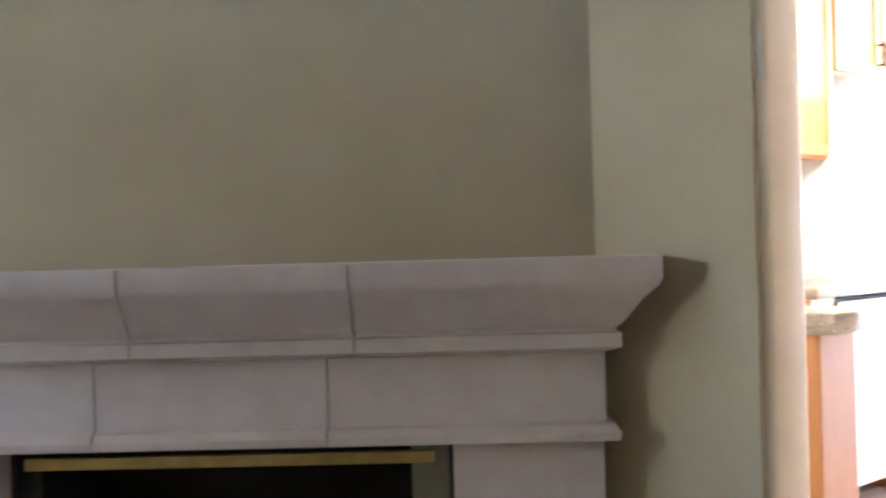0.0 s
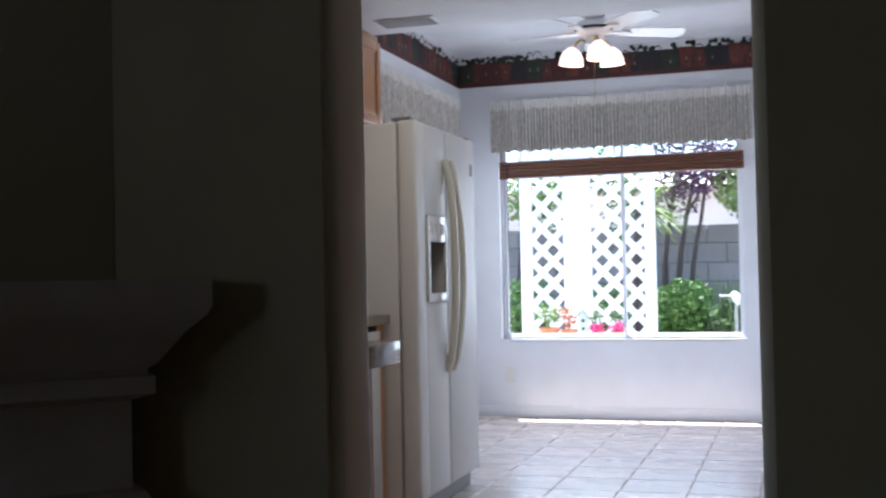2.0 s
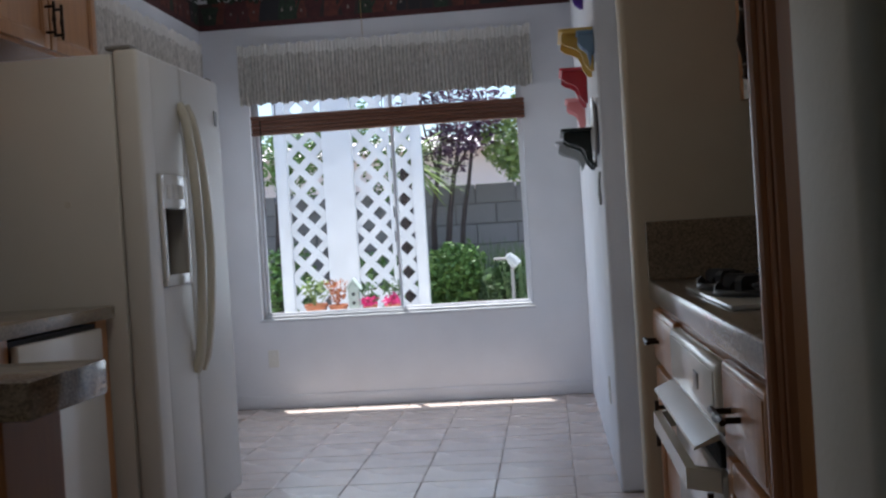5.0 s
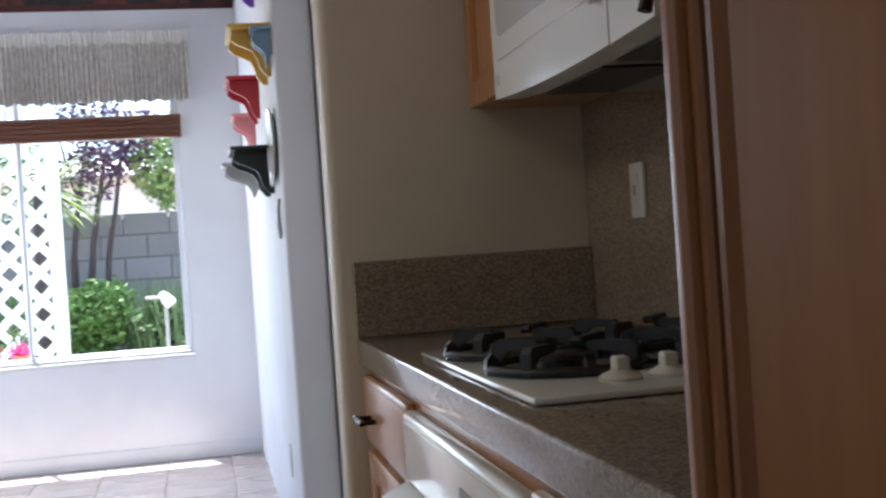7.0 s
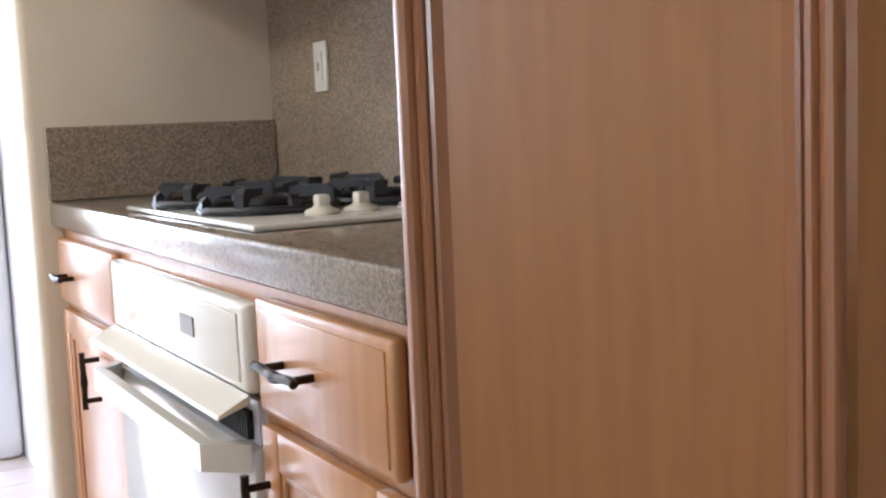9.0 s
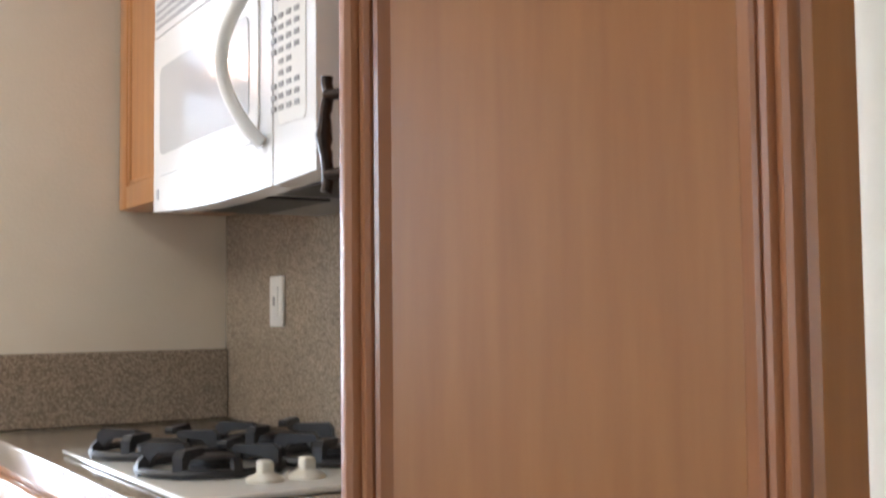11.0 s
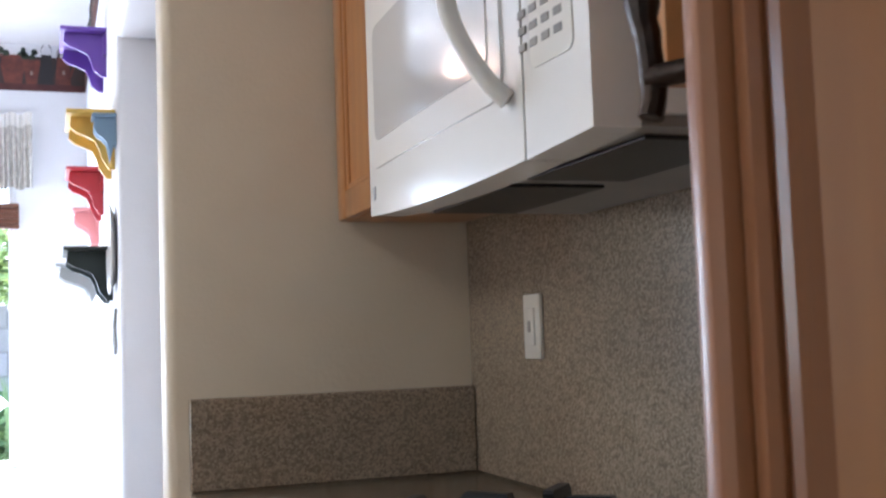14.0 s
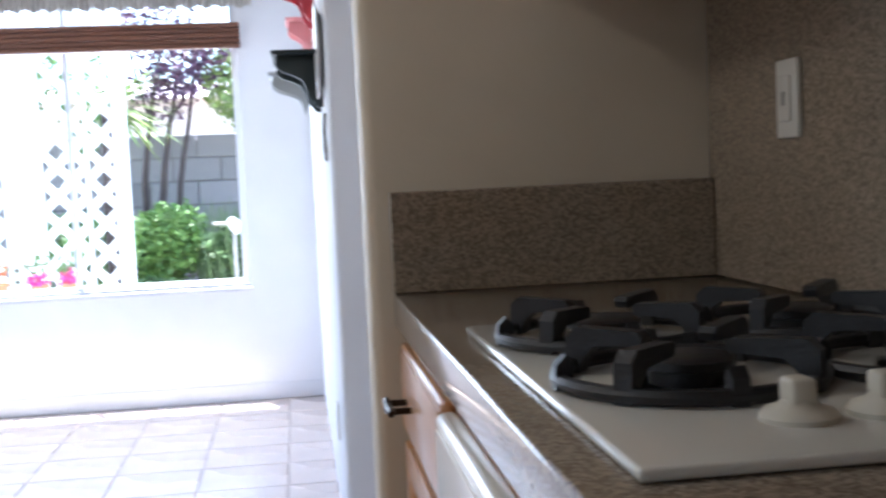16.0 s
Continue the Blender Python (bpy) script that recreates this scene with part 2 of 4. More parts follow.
class Build:
    """Collects shapes into one mesh."""

    def __init__(self):
        self.bm = bmesh.new()

    def box(self, a, b, bev=0.0, seg=2):
        lo = [min(p, q) for p, q in zip(a, b)]
        hi = [max(p, q) for p, q in zip(a, b)]
        size = [h - l for l, h in zip(lo, hi)]
        mid = [(h + l) / 2 for l, h in zip(lo, hi)]
        vs = bmesh.ops.create_cube(self.bm, size=1, matrix=Matrix.Translation(mid) @ Matrix.Diagonal((*size, 1)))["verts"]
        if bev:
            es = list({e for v in vs for e in v.link_edges})
            bmesh.ops.bevel(self.bm, geom=es, offset=min(bev, min(size) * 0.45), segments=seg, affect="EDGES", profile=0.5)
        return self

    def rod(self, p, q, r, r2=None, seg=12):
        p, q = Vector(p), Vector(q)
        d = q - p
        m = Matrix.Translation((p + q) / 2) @ d.to_track_quat("Z", "Y").to_matrix().to_4x4()
        bmesh.ops.create_cone(self.bm, cap_ends=True, segments=seg, radius1=r, radius2=r if r2 is None else r2, depth=d.length, matrix=m)
        return self

    def tube(self, pts, r, seg=10, radii=None):
        """A round tube along points."""
        pts = [Vector(p) for p in pts]
        rings = []
        for i, p in enumerate(pts):
            d = (pts[min(i + 1, len(pts) - 1)] - pts[max(i - 1, 0)]).normalized()
            u = d.orthogonal().normalized() if i == 0 else (rings_u - d * rings_u.dot(d)).normalized()
            rings_u = u
            w = d.cross(u)
            rad = radii[i] if radii else r
            rings.append([self.bm.verts.new(p + (u * math.cos(2 * math.pi * k / seg) + w * math.sin(2 * math.pi * k / seg)) * rad) for k in range(seg)])
        for a, b in zip(rings, rings[1:]):
            for k in range(seg):
                self.bm.faces.new((a[k], a[(k + 1) % seg], b[(k + 1) % seg], b[k]))
        self.bm.faces.new(rings[0][::-1])
        self.bm.faces.new(rings[-1])
        return self

    def lathe(self, prof, at, seg=24, m=None):
        """Turns (radius, height) points round z."""
        base = Matrix.Translation(at) @ (m or Matrix())
        rings = [[self.bm.verts.new(base @ Vector((r * math.cos(2 * math.pi * k / seg), r * math.sin(2 * math.pi * k / seg), z))) for k in range(seg)] for r, z in prof]
        for a, b in zip(rings, rings[1:]):
            for k in range(seg):
                self.bm.faces.new((a[k], a[(k + 1) % seg], b[(k + 1) % seg], b[k]))
        return self

    def prism(self, poly, place, depth):
        """A flat outline of (u, v), laid out by place(u, v, w) and drawn out over w in depth = (w0, w1)."""
        a = [self.bm.verts.new(place(u, v, depth[0])) for u, v in poly]
        b = [self.bm.verts.new(place(u, v, depth[1])) for u, v in poly]
        n = len(poly)
        self.bm.faces.new(a)
        self.bm.faces.new(b[::-1])
        for k in range(n):
            self.bm.faces.new((a[k], b[k], b[(k + 1) % n], a[(k + 1) % n]))
        return self

    def quad(self, *pts):
        self.bm.faces.new([self.bm.verts.new(p) for p in pts])
        return self

    def done(self, name, material, parent=None, smooth=False, shade=None):
        bmesh.ops.recalc_face_normals(self.bm, faces=self.bm.faces)
        me = bpy.data.meshes.new(name)
        self.bm.to_mesh(me)
        self.bm.free()
        me.materials.append(material)
        ob = new(name, me)
        if smooth:
            for poly in me.polygons:
                poly.use_smooth = True
            me.set_sharp_from_angle(angle=radians(35))
        if parent:
            ob.parent = parent
            ob.matrix_parent_inverse = Matrix.Translation(parent.location).inverted()
        return ob


def thing(name, at, label, category, group=""):
    ob = new(name)
    ob.location = at
    ob.empty_display_size = 0.1
    return tagged(ob, label, category, group)


def structure(ob, label, category):
    return tagged(ob, label, category, kind="structure")


def slab(name, a, b, material, label, category, bev=0.0):
    return structure(Build().box(a, b, bev).done(name, material, smooth=bev > 0), label, category)


# ---------------------------------------------------------------- the shell
XW, XE, XN = -1.41, 1.67, 1.03      # west wall, alcove back wall, nook east wall
YD0, YD1 = -0.60, -0.447             # doorway wall
YN = 5.925                          # window wall
ZK, ZN = 2.39, 2.76                 # kitchen and nook ceilings

# north wall round the window
WX0, WX1, WZ0, WZ1 = -1.11, 0.685, 0.59, 2.2
b = Build()
b.box((XW - 0.15, YN, 0), (WX0, YN + 0.14, 2.95)).box((WX1, YN, 0), (2.0, YN + 0.14, 2.95))
b.box((WX0, YN, -0.12), (WX1, YN + 0.14, WZ0)).box((WX0, YN, WZ1), (WX1, YN + 0.14, 2.95))
structure(b.done("wall_north", WHITE_WALL), "white painted wall under a wide sliding window", "wall")

# west wall with its window beside the nook
b = Build()
b.box((XW - 0.15, YD0, 0), (XW, -0.35, 2.95)).box((XW - 0.15, 0.24, 0), (XW, 3.85, 2.95)).box((XW - 0.15, -0.35, 0), (XW, 0.24, 1.03)).box((XW - 0.15, -0.35, 2.0), (XW, 0.24, 2.95))
b.box((XW - 0.15, 5.6, 0), (XW, YN, 2.95))
b.box((XW - 0.15, 3.85, 0), (XW, 5.6, 0.6)).box((XW - 0.15, 3.85, 2.2), (XW, 5.6, 2.95))
structure(b.done("wall_west", WHITE_WALL), "white painted wall behind the refrigerator", "wall")

# nook east wall beyond the cased opening, header over it
b = Build()
b.box((XN, 3.19, 0), (XN + 0.13, YN, 2.95), 0.018, 3)
b.box((XN, 2.1, 2.09), (XN + 0.13, 3.2, 2.95), 0.018, 3)
structure(b.done("wall_east", WHITE_WALL, smooth=True), "white painted wall with coloured bracket shelves", "wall")
# stub wall at the end of the cooking alcove
structure(Build().box((1.043, 1.99, 0), (2.0, 2.115, 2.95), 0.02, 4).done("wall_stub", CREAM_WALL, smooth=True), "cream painted wall end with rounded corner", "wall")
slab("wall_alcove", (XE, 0.2, 0), (XE + 0.2, 1.99, 2.95), CREAM_WALL, "cream painted wall behind the cooking counter", "wall")
slab("wall_pantry", (1.76, YD1, 0), (1.87, 0.2, 2.95), CREAM_WALL, "cream painted wall behind the pantry door", "wall")
# added close behind the opening to catch light, in place of the passage
slab("wall_passage_standin", (1.165, 2.1, 0), (1.3, 3.3, 2.95), WHITE_WALL, "white wall close behind the opening, standing in for the lit passage", "wall")

# doorway wall: one piece to each side with rounded ends, and the head above
DX0, DX1 = 0.316, 1.003
structure(Build().box((-0.112, YD0, 0), (DX0, YD1, 2.95), 0.022, 4).done("wall_doorway_west", CREAM_WALL, smooth=True), "painted wall end beside the kitchen doorway", "wall")
structure(Build().box((DX1, YD0, 0), (3.3, YD1 + 0.052, 2.95), 0.022, 4).done("wall_doorway_east", CREAM_WALL, smooth=True), "painted wall beside the kitchen doorway", "wall")
slab("wall_doorway_head", (DX0 - 0.03, YD0 + 0.002, 2.34), (DX1 + 0.03, YD1 - 0.002, 2.95), CREAM_WALL, "painted wall over the kitchen doorway", "wall")
slab("wall_kitchen_south", (XW, YD0 + 0.004, 0), (-0.13, YD1, 2.95), CREAM_WALL, "painted wall closing the kitchen", "wall")
slab("wall_living_strip", (-0.2, YD0 - 0.012, 0), (DX0 - 0.02, YD0 - 0.001, 2.95), LIVING_WALL, "olive beige painted wall beside the fireplace", "wall")
slab("wall_living_north", (DX1 + 0.02, YD0 - 0.012, 0), (3.3, YD0 - 0.001, 2.95), LIVING_WALL, "olive beige painted wall in the dim living room", "wall")

# ceilings
slab("ceiling_kitchen", (XW - 0.1, YD1, ZK), (1.9, 3.3, 2.97), CEIL, "white kitchen ceiling, lower than the nook", "ceiling")
slab("ceiling_nook", (XW - 0.1, 3.3, ZN), (2.1, YN + 0.1, 2.97), CEIL, "white ceiling of the breakfast nook", "ceiling")
slab("ceiling_living", (-2.2, -5.3, 2.95), (3.5, YD1, 2.7), CEIL, "white living room ceiling", "ceiling")
# unseen eave strip, added to cut off high sun over the window
slab("sun_stop_eave", (-2.5, YN + 0.142, 2.78), (3.0, YN + 0.19, 2.95), LATTICE, "unseen white eave strip, added to cut off high sun", "eave")
slab("roof_slab", (-2.3, -5.4, 2.98), (3.5, YN + 0.14, 3.06), STUCCO, "plain roof slab", "roof")

# living room shell; the corner behind the fireplace is cut off diagonally
slab("floor_living", (-2.2, -5.3, -0.1), (3.5, YD1 - 0.02, 0.0), CARPET, "beige carpet of the living room", "floor")
slab("wall_living_east", (3.3, -5.3, 0), (3.45, YD1, 2.6), LIVING_WALL, "olive beige painted wall", "wall")
b = Build()
b.box((-2.2, -5.3, 0), (-2.05, -3.6, 2.6)).box((-2.2, -2.7, 0), (-2.05, -0.4, 2.6))
b.box((-2.2, -3.6, 0), (-2.05, -2.7, 0.75)).box((-2.2, -3.6, 1.95), (-2.05, -2.7, 2.6))
structure(b.done("wall_living_west", LIVING_WALL), "olive beige painted wall with a window", "wall")
slab("wall_living_south", (-2.2, -5.15, 0), (3.4, -5.0, 2.6), LIVING_WALL, "olive beige painted wall", "wall")

# ---------------------------------------------------------------- the fireplace, set across the corner
FP = Vector((-0.112, -0.613, 0))
FU, FN = Vector((0.7071, 0.7071, 0)), Vector((0.7071, -0.7071, 0))


def hearth(u, v, w):
    """u along the fireplace wall, v up, w out of the wall."""
    return FP + (FU * u + FN * w) * 1.07 + Vector((0, 0, v if v > 1.5 else max(1.07 * v - 0.232, 0)))


def hearth_box(b, u0, u1, v0, v1, w0, w1):
    return b.prism([(u0, v0), (u1, v0), (u1, v1), (u0, v1)], hearth, (w0, w1))


OPEN0, OPEN1, OPENZ = -1.24, -0.32, 0.845
b = Build()
hearth_box(b, OPEN1, 0.0, 0, 2.6, -0.12, 0)
hearth_box(b, -2.6, OPEN0, 0, 2.6, -0.12, 0)
hearth_box(b, OPEN0, OPEN1, OPENZ, 2.6, -0.12, 0)
structure(b.done("wall_fireplace", LIVING_WALL), "olive beige painted wall above the fireplace", "wall")

fire = thing("fireplace", hearth(-0.78, 0, 0.1), "pale cast stone fireplace surround with a stepped mantel and black firebox", "fireplace")
M0, M1 = -1.67, 0.108
ZT = 1.237
# stepped mantel: outline of (overhang, height), mitred round both ends
prof = [(0.10, 0.865), (0.125, 0.868), (0.128, 0.885), (0.118, 0.90), (0.10, 0.905), (0.10, 1.045), (0.116, 1.05), (0.132, 1.056), (0.132, 1.084), (0.122, 1.088), (0.122, 1.096),
        (0.135, 1.105), (0.15, 1.125), (0.172, 1.155), (0.198, 1.18), (0.205, 1.195), (0.205, ZT), (0.0, ZT)]


def mantel_piece(u0, u1, end0, end1, top, bottom):
    """A length of mantel from u0 to u1; ends that are free step back with the profile."""
    b = Build()
    part = [p for p in prof if bottom - 1e-6 <= p[1] <= top + 1e-6]
    rings = []
    for w, v in part:
        back = 0.205 - w
        rings.append((hearth(u0 + (back if end0 else 0), v, 0.0), hearth(u0 + (back if end0 else 0), v, w), hearth(u1 - (back if end1 else 0), v, w), hearth(u1 - (back if end1 else 0), v, 0.0)))
    vs = [[b.bm.verts.new(p) for p in r] for r in rings]
    for r, s in zip(vs, vs[1:]):
        for k in range(3):
            b.bm.faces.new((r[k], r[k + 1], s[k + 1], s[k]))
    b.bm.faces.new(vs[0])
    b.bm.faces.new(vs[-1])
    return b


prof[-1] = (0.2049, ZT + 0.0005)
for u0, u1, e0, e1 in ((M0, -0.957, True, False), (-0.954, -0.502, False, False), (-0.499, M1, False, True)):
    mantel_piece(u0, u1, e0, e1, 2, 1.045).done("mantel_stone", STONE, fire, smooth=True)
for u0, u1, e0, e1 in ((M0, -1.042, True, False), (-1.039, -0.562, False, False), (-0.559, M1, False, True)):
    mantel_piece(u0, u1, e0, e1, 1.045, 0.8).done("frieze_stone", STONE, fire, smooth=True)
for u0, u1 in ((OPEN1 + 0.012, -0.002), (-1.56, OPEN0 - 0.012)):
    hearth_box(Build(), u0, u1, 0, 0.863, 0, 0.095).done("leg", STONE, fire)
b = Build()
hearth_box(b, OPEN0, OPEN1, 0, OPENZ, -0.5, -0.45)
hearth_box(b, OPEN0 - 0.02, OPEN0, 0, OPENZ + 0.02, -0.5, 0.02)
hearth_box(b, OPEN1, OPEN1 + 0.02, 0, OPENZ + 0.02, -0.5, 0.02)
hearth_box(b, OPEN0, OPEN1, OPENZ, OPENZ + 0.02, -0.5, 0.0)
b.done("firebox", SOOT, fire)
b = Build()
hearth_box(b, OPEN0 + 0.03, OPEN1 - 0.03, 0.818, 0.842, 0.03, 0.05)
b.done("brass_trim", BRASS, fire)

# ---------------------------------------------------------------- window, blind and valances


def window(name, w0, w1, z0, z1, place, label):
    """A sliding window: frame, two sashes, glass. place(u, w, z)."""
    top = thing(name, place((w0 + w1) / 2, 0.05, z0), label, "window")
    top["kind"] = "structure"

    def bx(b, u0, u1, a, c, d0, d1, bev=0.004):
        return b.box(place(u0, d0, a), place(u1, d1, c), bev)
    b = Build()
    bx(b, w0, w1, z0, z0 + 0.016, 0.045, 0.13)
    bx(b, w0, w1, z1 - 0.03, z1, 0.045, 0.13)
    bx(b, w0, w0 + 0.02, z0 + 0.016, z1 - 0.03, 0.045, 0.13)
    bx(b, w1 - 0.018, w1, z0 + 0.016, z1 - 0.03, 0.045, 0.13)
    b.done("frame", FRAME, top, smooth=True)
    mid = w0 + (w1 - w0) * 0.517
    for a, c, d in ((w0 + 0.02, mid + 0.012, 0.065), (mid - 0.012, w1 - 0.018, 0.095)):
        b = Build()
        bx(b, a, c, z0 + 0.016, z0 + 0.036, d, d + 0.025)
        bx(b, a, c, z1 - 0.055, z1 - 0.03, d, d + 0.025)
        bx(b, a, a + 0.022, z0 + 0.036, z1 - 0.055, d, d + 0.025)
        bx(b, c - 0.022, c, z0 + 0.036, z1 - 0.055, d, d + 0.025)
        b.done("sash", FRAME, top, smooth=True)
        g = bx(Build(), a + 0.02, c - 0.02, z0 + 0.03, z1 - 0.05, d + 0.01, d + 0.014, 0).done("pane", GLASS, top)
        g.visible_shadow = False
    return top


window("window_1", WX0, WX1, WZ0, WZ1, lambda u, w, z: (u, YN + w, z), "white framed sliding window over the garden")
window("window_2", 3.85, 5.6, 0.6, 2.2, lambda u, w, z: (XW - w, u, z), "white framed sliding window behind the refrigerator")
window("window_3", -3.6, -2.7, 0.75, 1.95, lambda u, w, z: (-2.05 - w, u, z), "white framed living room window")
# unseen window added as the opening for the pantry door's fill
window("window_added", -0.35, 0.24, 1.03, 2.0, lambda u, w, z: (XW - w, u, z), "unseen white framed kitchen window, added to light the pantry door")
structure(Build().box((WX0 - 0.012, YN - 0.012, WZ0 - 0.018), (WX1 + 0.012, YN + 0.046, WZ0), 0.005).done("window_sill", FRAME, smooth=True), "white window sill", "sill")

blind = thing("roman_blind", (-0.2, YN - 0.03, 1.8), "rolled up dark brown bamboo blind in the window", "blind")
for k in range(5):
    z = 1.80 + 0.026 * k
    b = Build()
    b.box((WX0 + 0.015, YN - 0.045 + 0.006 * (k % 2), z), (0.70, YN - 0.008, z + 0.025), 0.008)
    b.done("slat_bundle", BAMBOO, blind, smooth=True)
for x in (-0.93, -0.22, 0.46):
    Build().rod((x, YN - 0.03, 1.93), (x, YN - 0.03, 2.02), 0.003).done("cord", BRONZE, blind)
Build().rod((-1.03, YN - 0.05, 1.25), (-1.03, YN - 0.05, 1.90), 0.004).done("cord", BRONZE, blind)


def valance(length, place, at, label):
    """A gathered curtain heading: a rod pocket, a ruffle and folds. place(u, out, z)."""
    top = thing("valance", at, label, "curtain")
    rnd = random.Random(int(length * 100))
    n = int(length / 0.0045)
    z0, z1 = 2.0, 2.375
    phase = [0.0]
    for k in range(n):
        phase.append(phase[-1] + rnd.uniform(0.7, 1.5))
    for lo, hi, amp, base, m, nm in ((z0, 2.32, 0.016, 0.075, FABRIC, "gathers"), (2.315, z1 + 0.01, 0.007, 0.078, FABRIC_TOP, "ruffle")):
        b = Build()
        levels = 6
        grid = []
        for j in range(levels + 1):
            f = j / levels
            z = lo + (hi - lo) * f
            row = []
            for k in range(n + 1):
                a = amp * (1 - 0.45 * f)
                o = base + a * math.sin(phase[k]) + 0.006 * math.sin(phase[k] * 0.13 + 3 * f)
                zz = z + (0.008 * math.sin(phase[k] * 0.31) if j in (0, levels) else 0)
                row.append(b.bm.verts.new(place(k * length / n, o, zz)))
            grid.append(row)
        for j in range(levels):
            for k in range(n):
                b.bm.faces.new((grid[j][k], grid[j][k + 1], grid[j + 1][k + 1], grid[j + 1][k]))
        for e in (0, n):
            col = [grid[j][e] for j in range(levels + 1)]
            wall = [b.bm.verts.new(place(e * length / n, 0.003, v.co.z)) for v in col]
            for j in range(levels):
                b.bm.faces.new((col[j], col[j + 1], wall[j + 1], wall[j]))
        b.done(nm, m, top, smooth=False)
    return top


valance(1.91, lambda u, o, z: (-1.145 + u, YN - o, z), (-0.19, YN, 2.0), "gathered cream patterned valance above the window")
valance(2.1, lambda u, o, z: (XW + o, 3.6 + u, z), (XW, 4.65, 2.0), "gathered cream patterned valance on the side wall")

# wallpaper border with garden pots and cans


def border(name, length, place, z0, z1, label, seed):
    top = thing(name, place(0, 0.002, z0), label, "wallpaper border")
    top["kind"] = "structure"
    rnd = random.Random(seed)
    h = z1 - z0
    b = Build()
    b.prism([(0, 0), (length, 0), (length, h * 0.74), (0, h * 0.74)], lambda u, v, w: place(u, w, z0 + v), (0.001, 0.003))
    b.done("paper", BDARK, top)
    b = Build()
    b.prism([(0, 0), (length, 0), (length, 0.035), (0, 0.035)], lambda u, v, w: place(u, w, z0 + v), (0.003, 0.004))
    b.done("band", MAROON, top)
    shapes = {k: Build() for k in ("r", "g", "b", "p", "m")}
    u = 0.02
    while u < length - 0.13:
        kind = rnd.choice("rgbmrb")
        w = rnd.uniform(0.085, 0.14)
        hh = rnd.uniform(0.55, 0.78) * (h - 0.04)
        s = shapes[kind]
        lay = lambda a, c, d: place(a, d, z0 + c)
        off = 0.004 + 0.001 * rnd.random()
        form = rnd.random()
        if form < 0.5:      # flower pot
            s.prism([(u + w * 0.2, 0.036), (u + w * 0.8, 0.036), (u + w * 0.95, 0.036 + hh * 0.75), (u + w, 0.036 + hh * 0.76), (u + w, 0.036 + hh), (u, 0.036 + hh), (u, 0.036 + hh * 0.76), (u + w * 0.05, 0.036 + hh * 0.75)], lay, (0.003, off))
            for _ in range(5):
                x, y, r = u + rnd.uniform(0, w), 0.036 + hh + rnd.uniform(0.0, max(h - hh - 0.06, 0.01)), rnd.uniform(0.010, 0.022)
                shapes["g"].prism([(x + r * math.cos(t), y + r * math.sin(t)) for t in (0, 0.9, 1.8, 2.9, 4, 5.2)], lay, (0.003, off + 0.0005))
        else:               # watering can with spout and bail
            s.prism([(u + w * 0.1, 0.036), (u + w * 0.85, 0.036), (u + w * 0.75, 0.036 + hh), (u + w * 0.2, 0.036 + hh)], lay, (0.003, off))
            s.prism([(u + w * 0.8, 0.06), (u + w * 1.25, 0.036 + hh * 1.05), (u + w * 1.15, 0.036 + hh * 1.15), (u + w * 0.75, 0.085)], lay, (0.003, off))
            arc = [(u + w * 0.47 + w * 0.32 * math.cos(t), 0.03 + hh + hh * 0.38 * math.sin(t)) for t in [math.pi * i / 10 for i in range(11)]]
            for (x0, y0), (x1, y1) in zip(arc, arc[1:]):
                s.prism([(x0, y0), (x1, y1), (x1, y1 + 0.009), (x0, y0 + 0.009)], lay, (0.003, off))
        if rnd.random() < 0.5:
            x, y, r = u + w * 0.5, 0.036 + hh * 0.45, rnd.uniform(0.008, 0.016)
            shapes["p"].prism([(x - r * 0.5, y - r), (x + r * 0.6, y - r * 0.6), (x + r * 0.3, y + r), (x - r * 0.4, y + r * 0.7)], lay, (0.003, off + 0.001))
        u += w * rnd.uniform(0.6, 0.95)
    for k, m in (("r", BRED), ("g", BGREEN), ("b", BBLACK), ("p", BPALE), ("m", MAROON)):
        if len(shapes[k].bm.verts):
            shapes[k].done("printed_motif", m, top)
    return top


border("border_north", XN - XW, lambda u, w, z: (XW + u, YN - w, z), 2.518, ZN, "dark garden-pot wallpaper border above the window", 3)
border("border_west", YN - 3.3, lambda u, w, z: (XW + w, YN - u, z), 2.518, ZN, "dark garden-pot wallpaper border on the side wall", 4)
border("border_east", YN - 3.3, lambda u, w, z: (XN - w, YN - u, z), 2.518, ZN, "dark garden-pot wallpaper border above the shelves", 5)
border("border_alcove", XE - 1.03, lambda u, w, z: (1.03 + u, 1.99 - w, z), 2.13, ZK, "dark wallpaper border at the top of the alcove", 6)

# ---------------------------------------------------------------- ceiling fan
FX, FY = -0.06, 4.2
FH = ZN - 0.14                      # underside of the downrod
fan = thing("ceiling_fan", (FX, FY, ZN), "white five-blade ceiling fan with lit glass shades", "ceiling fan")
Build().lathe([(0, 0), (0.075, 0), (0.07, -0.03), (0.03, -0.05), (0.03, -0.06), (0.095, -0.065), (0.11, -0.09), (0.105, -0.125), (0.06, -0.145), (0.045, -0.18), (0.055, -0.20), (0.0, -0.21)], (FX, FY, FH), 28).done("motor", FAN_W, fan, smooth=True)
b = Build()
b.lathe([(0.107, -0.098), (0.112, -0.10), (0.112, -0.112), (0.107, -0.114)], (FX, FY, FH), 28)
b.done("vent_band", DARK, fan)
Build().rod((FX, FY, FH - 0.04), (FX, FY, ZN - 0.02), 0.014).lathe([(0, 0), (0.07, 0), (0.065, -0.025), (0.02, -0.045)], (FX, FY, ZN - 0.001), 24).done("downrod", FAN_W, fan, smooth=True)
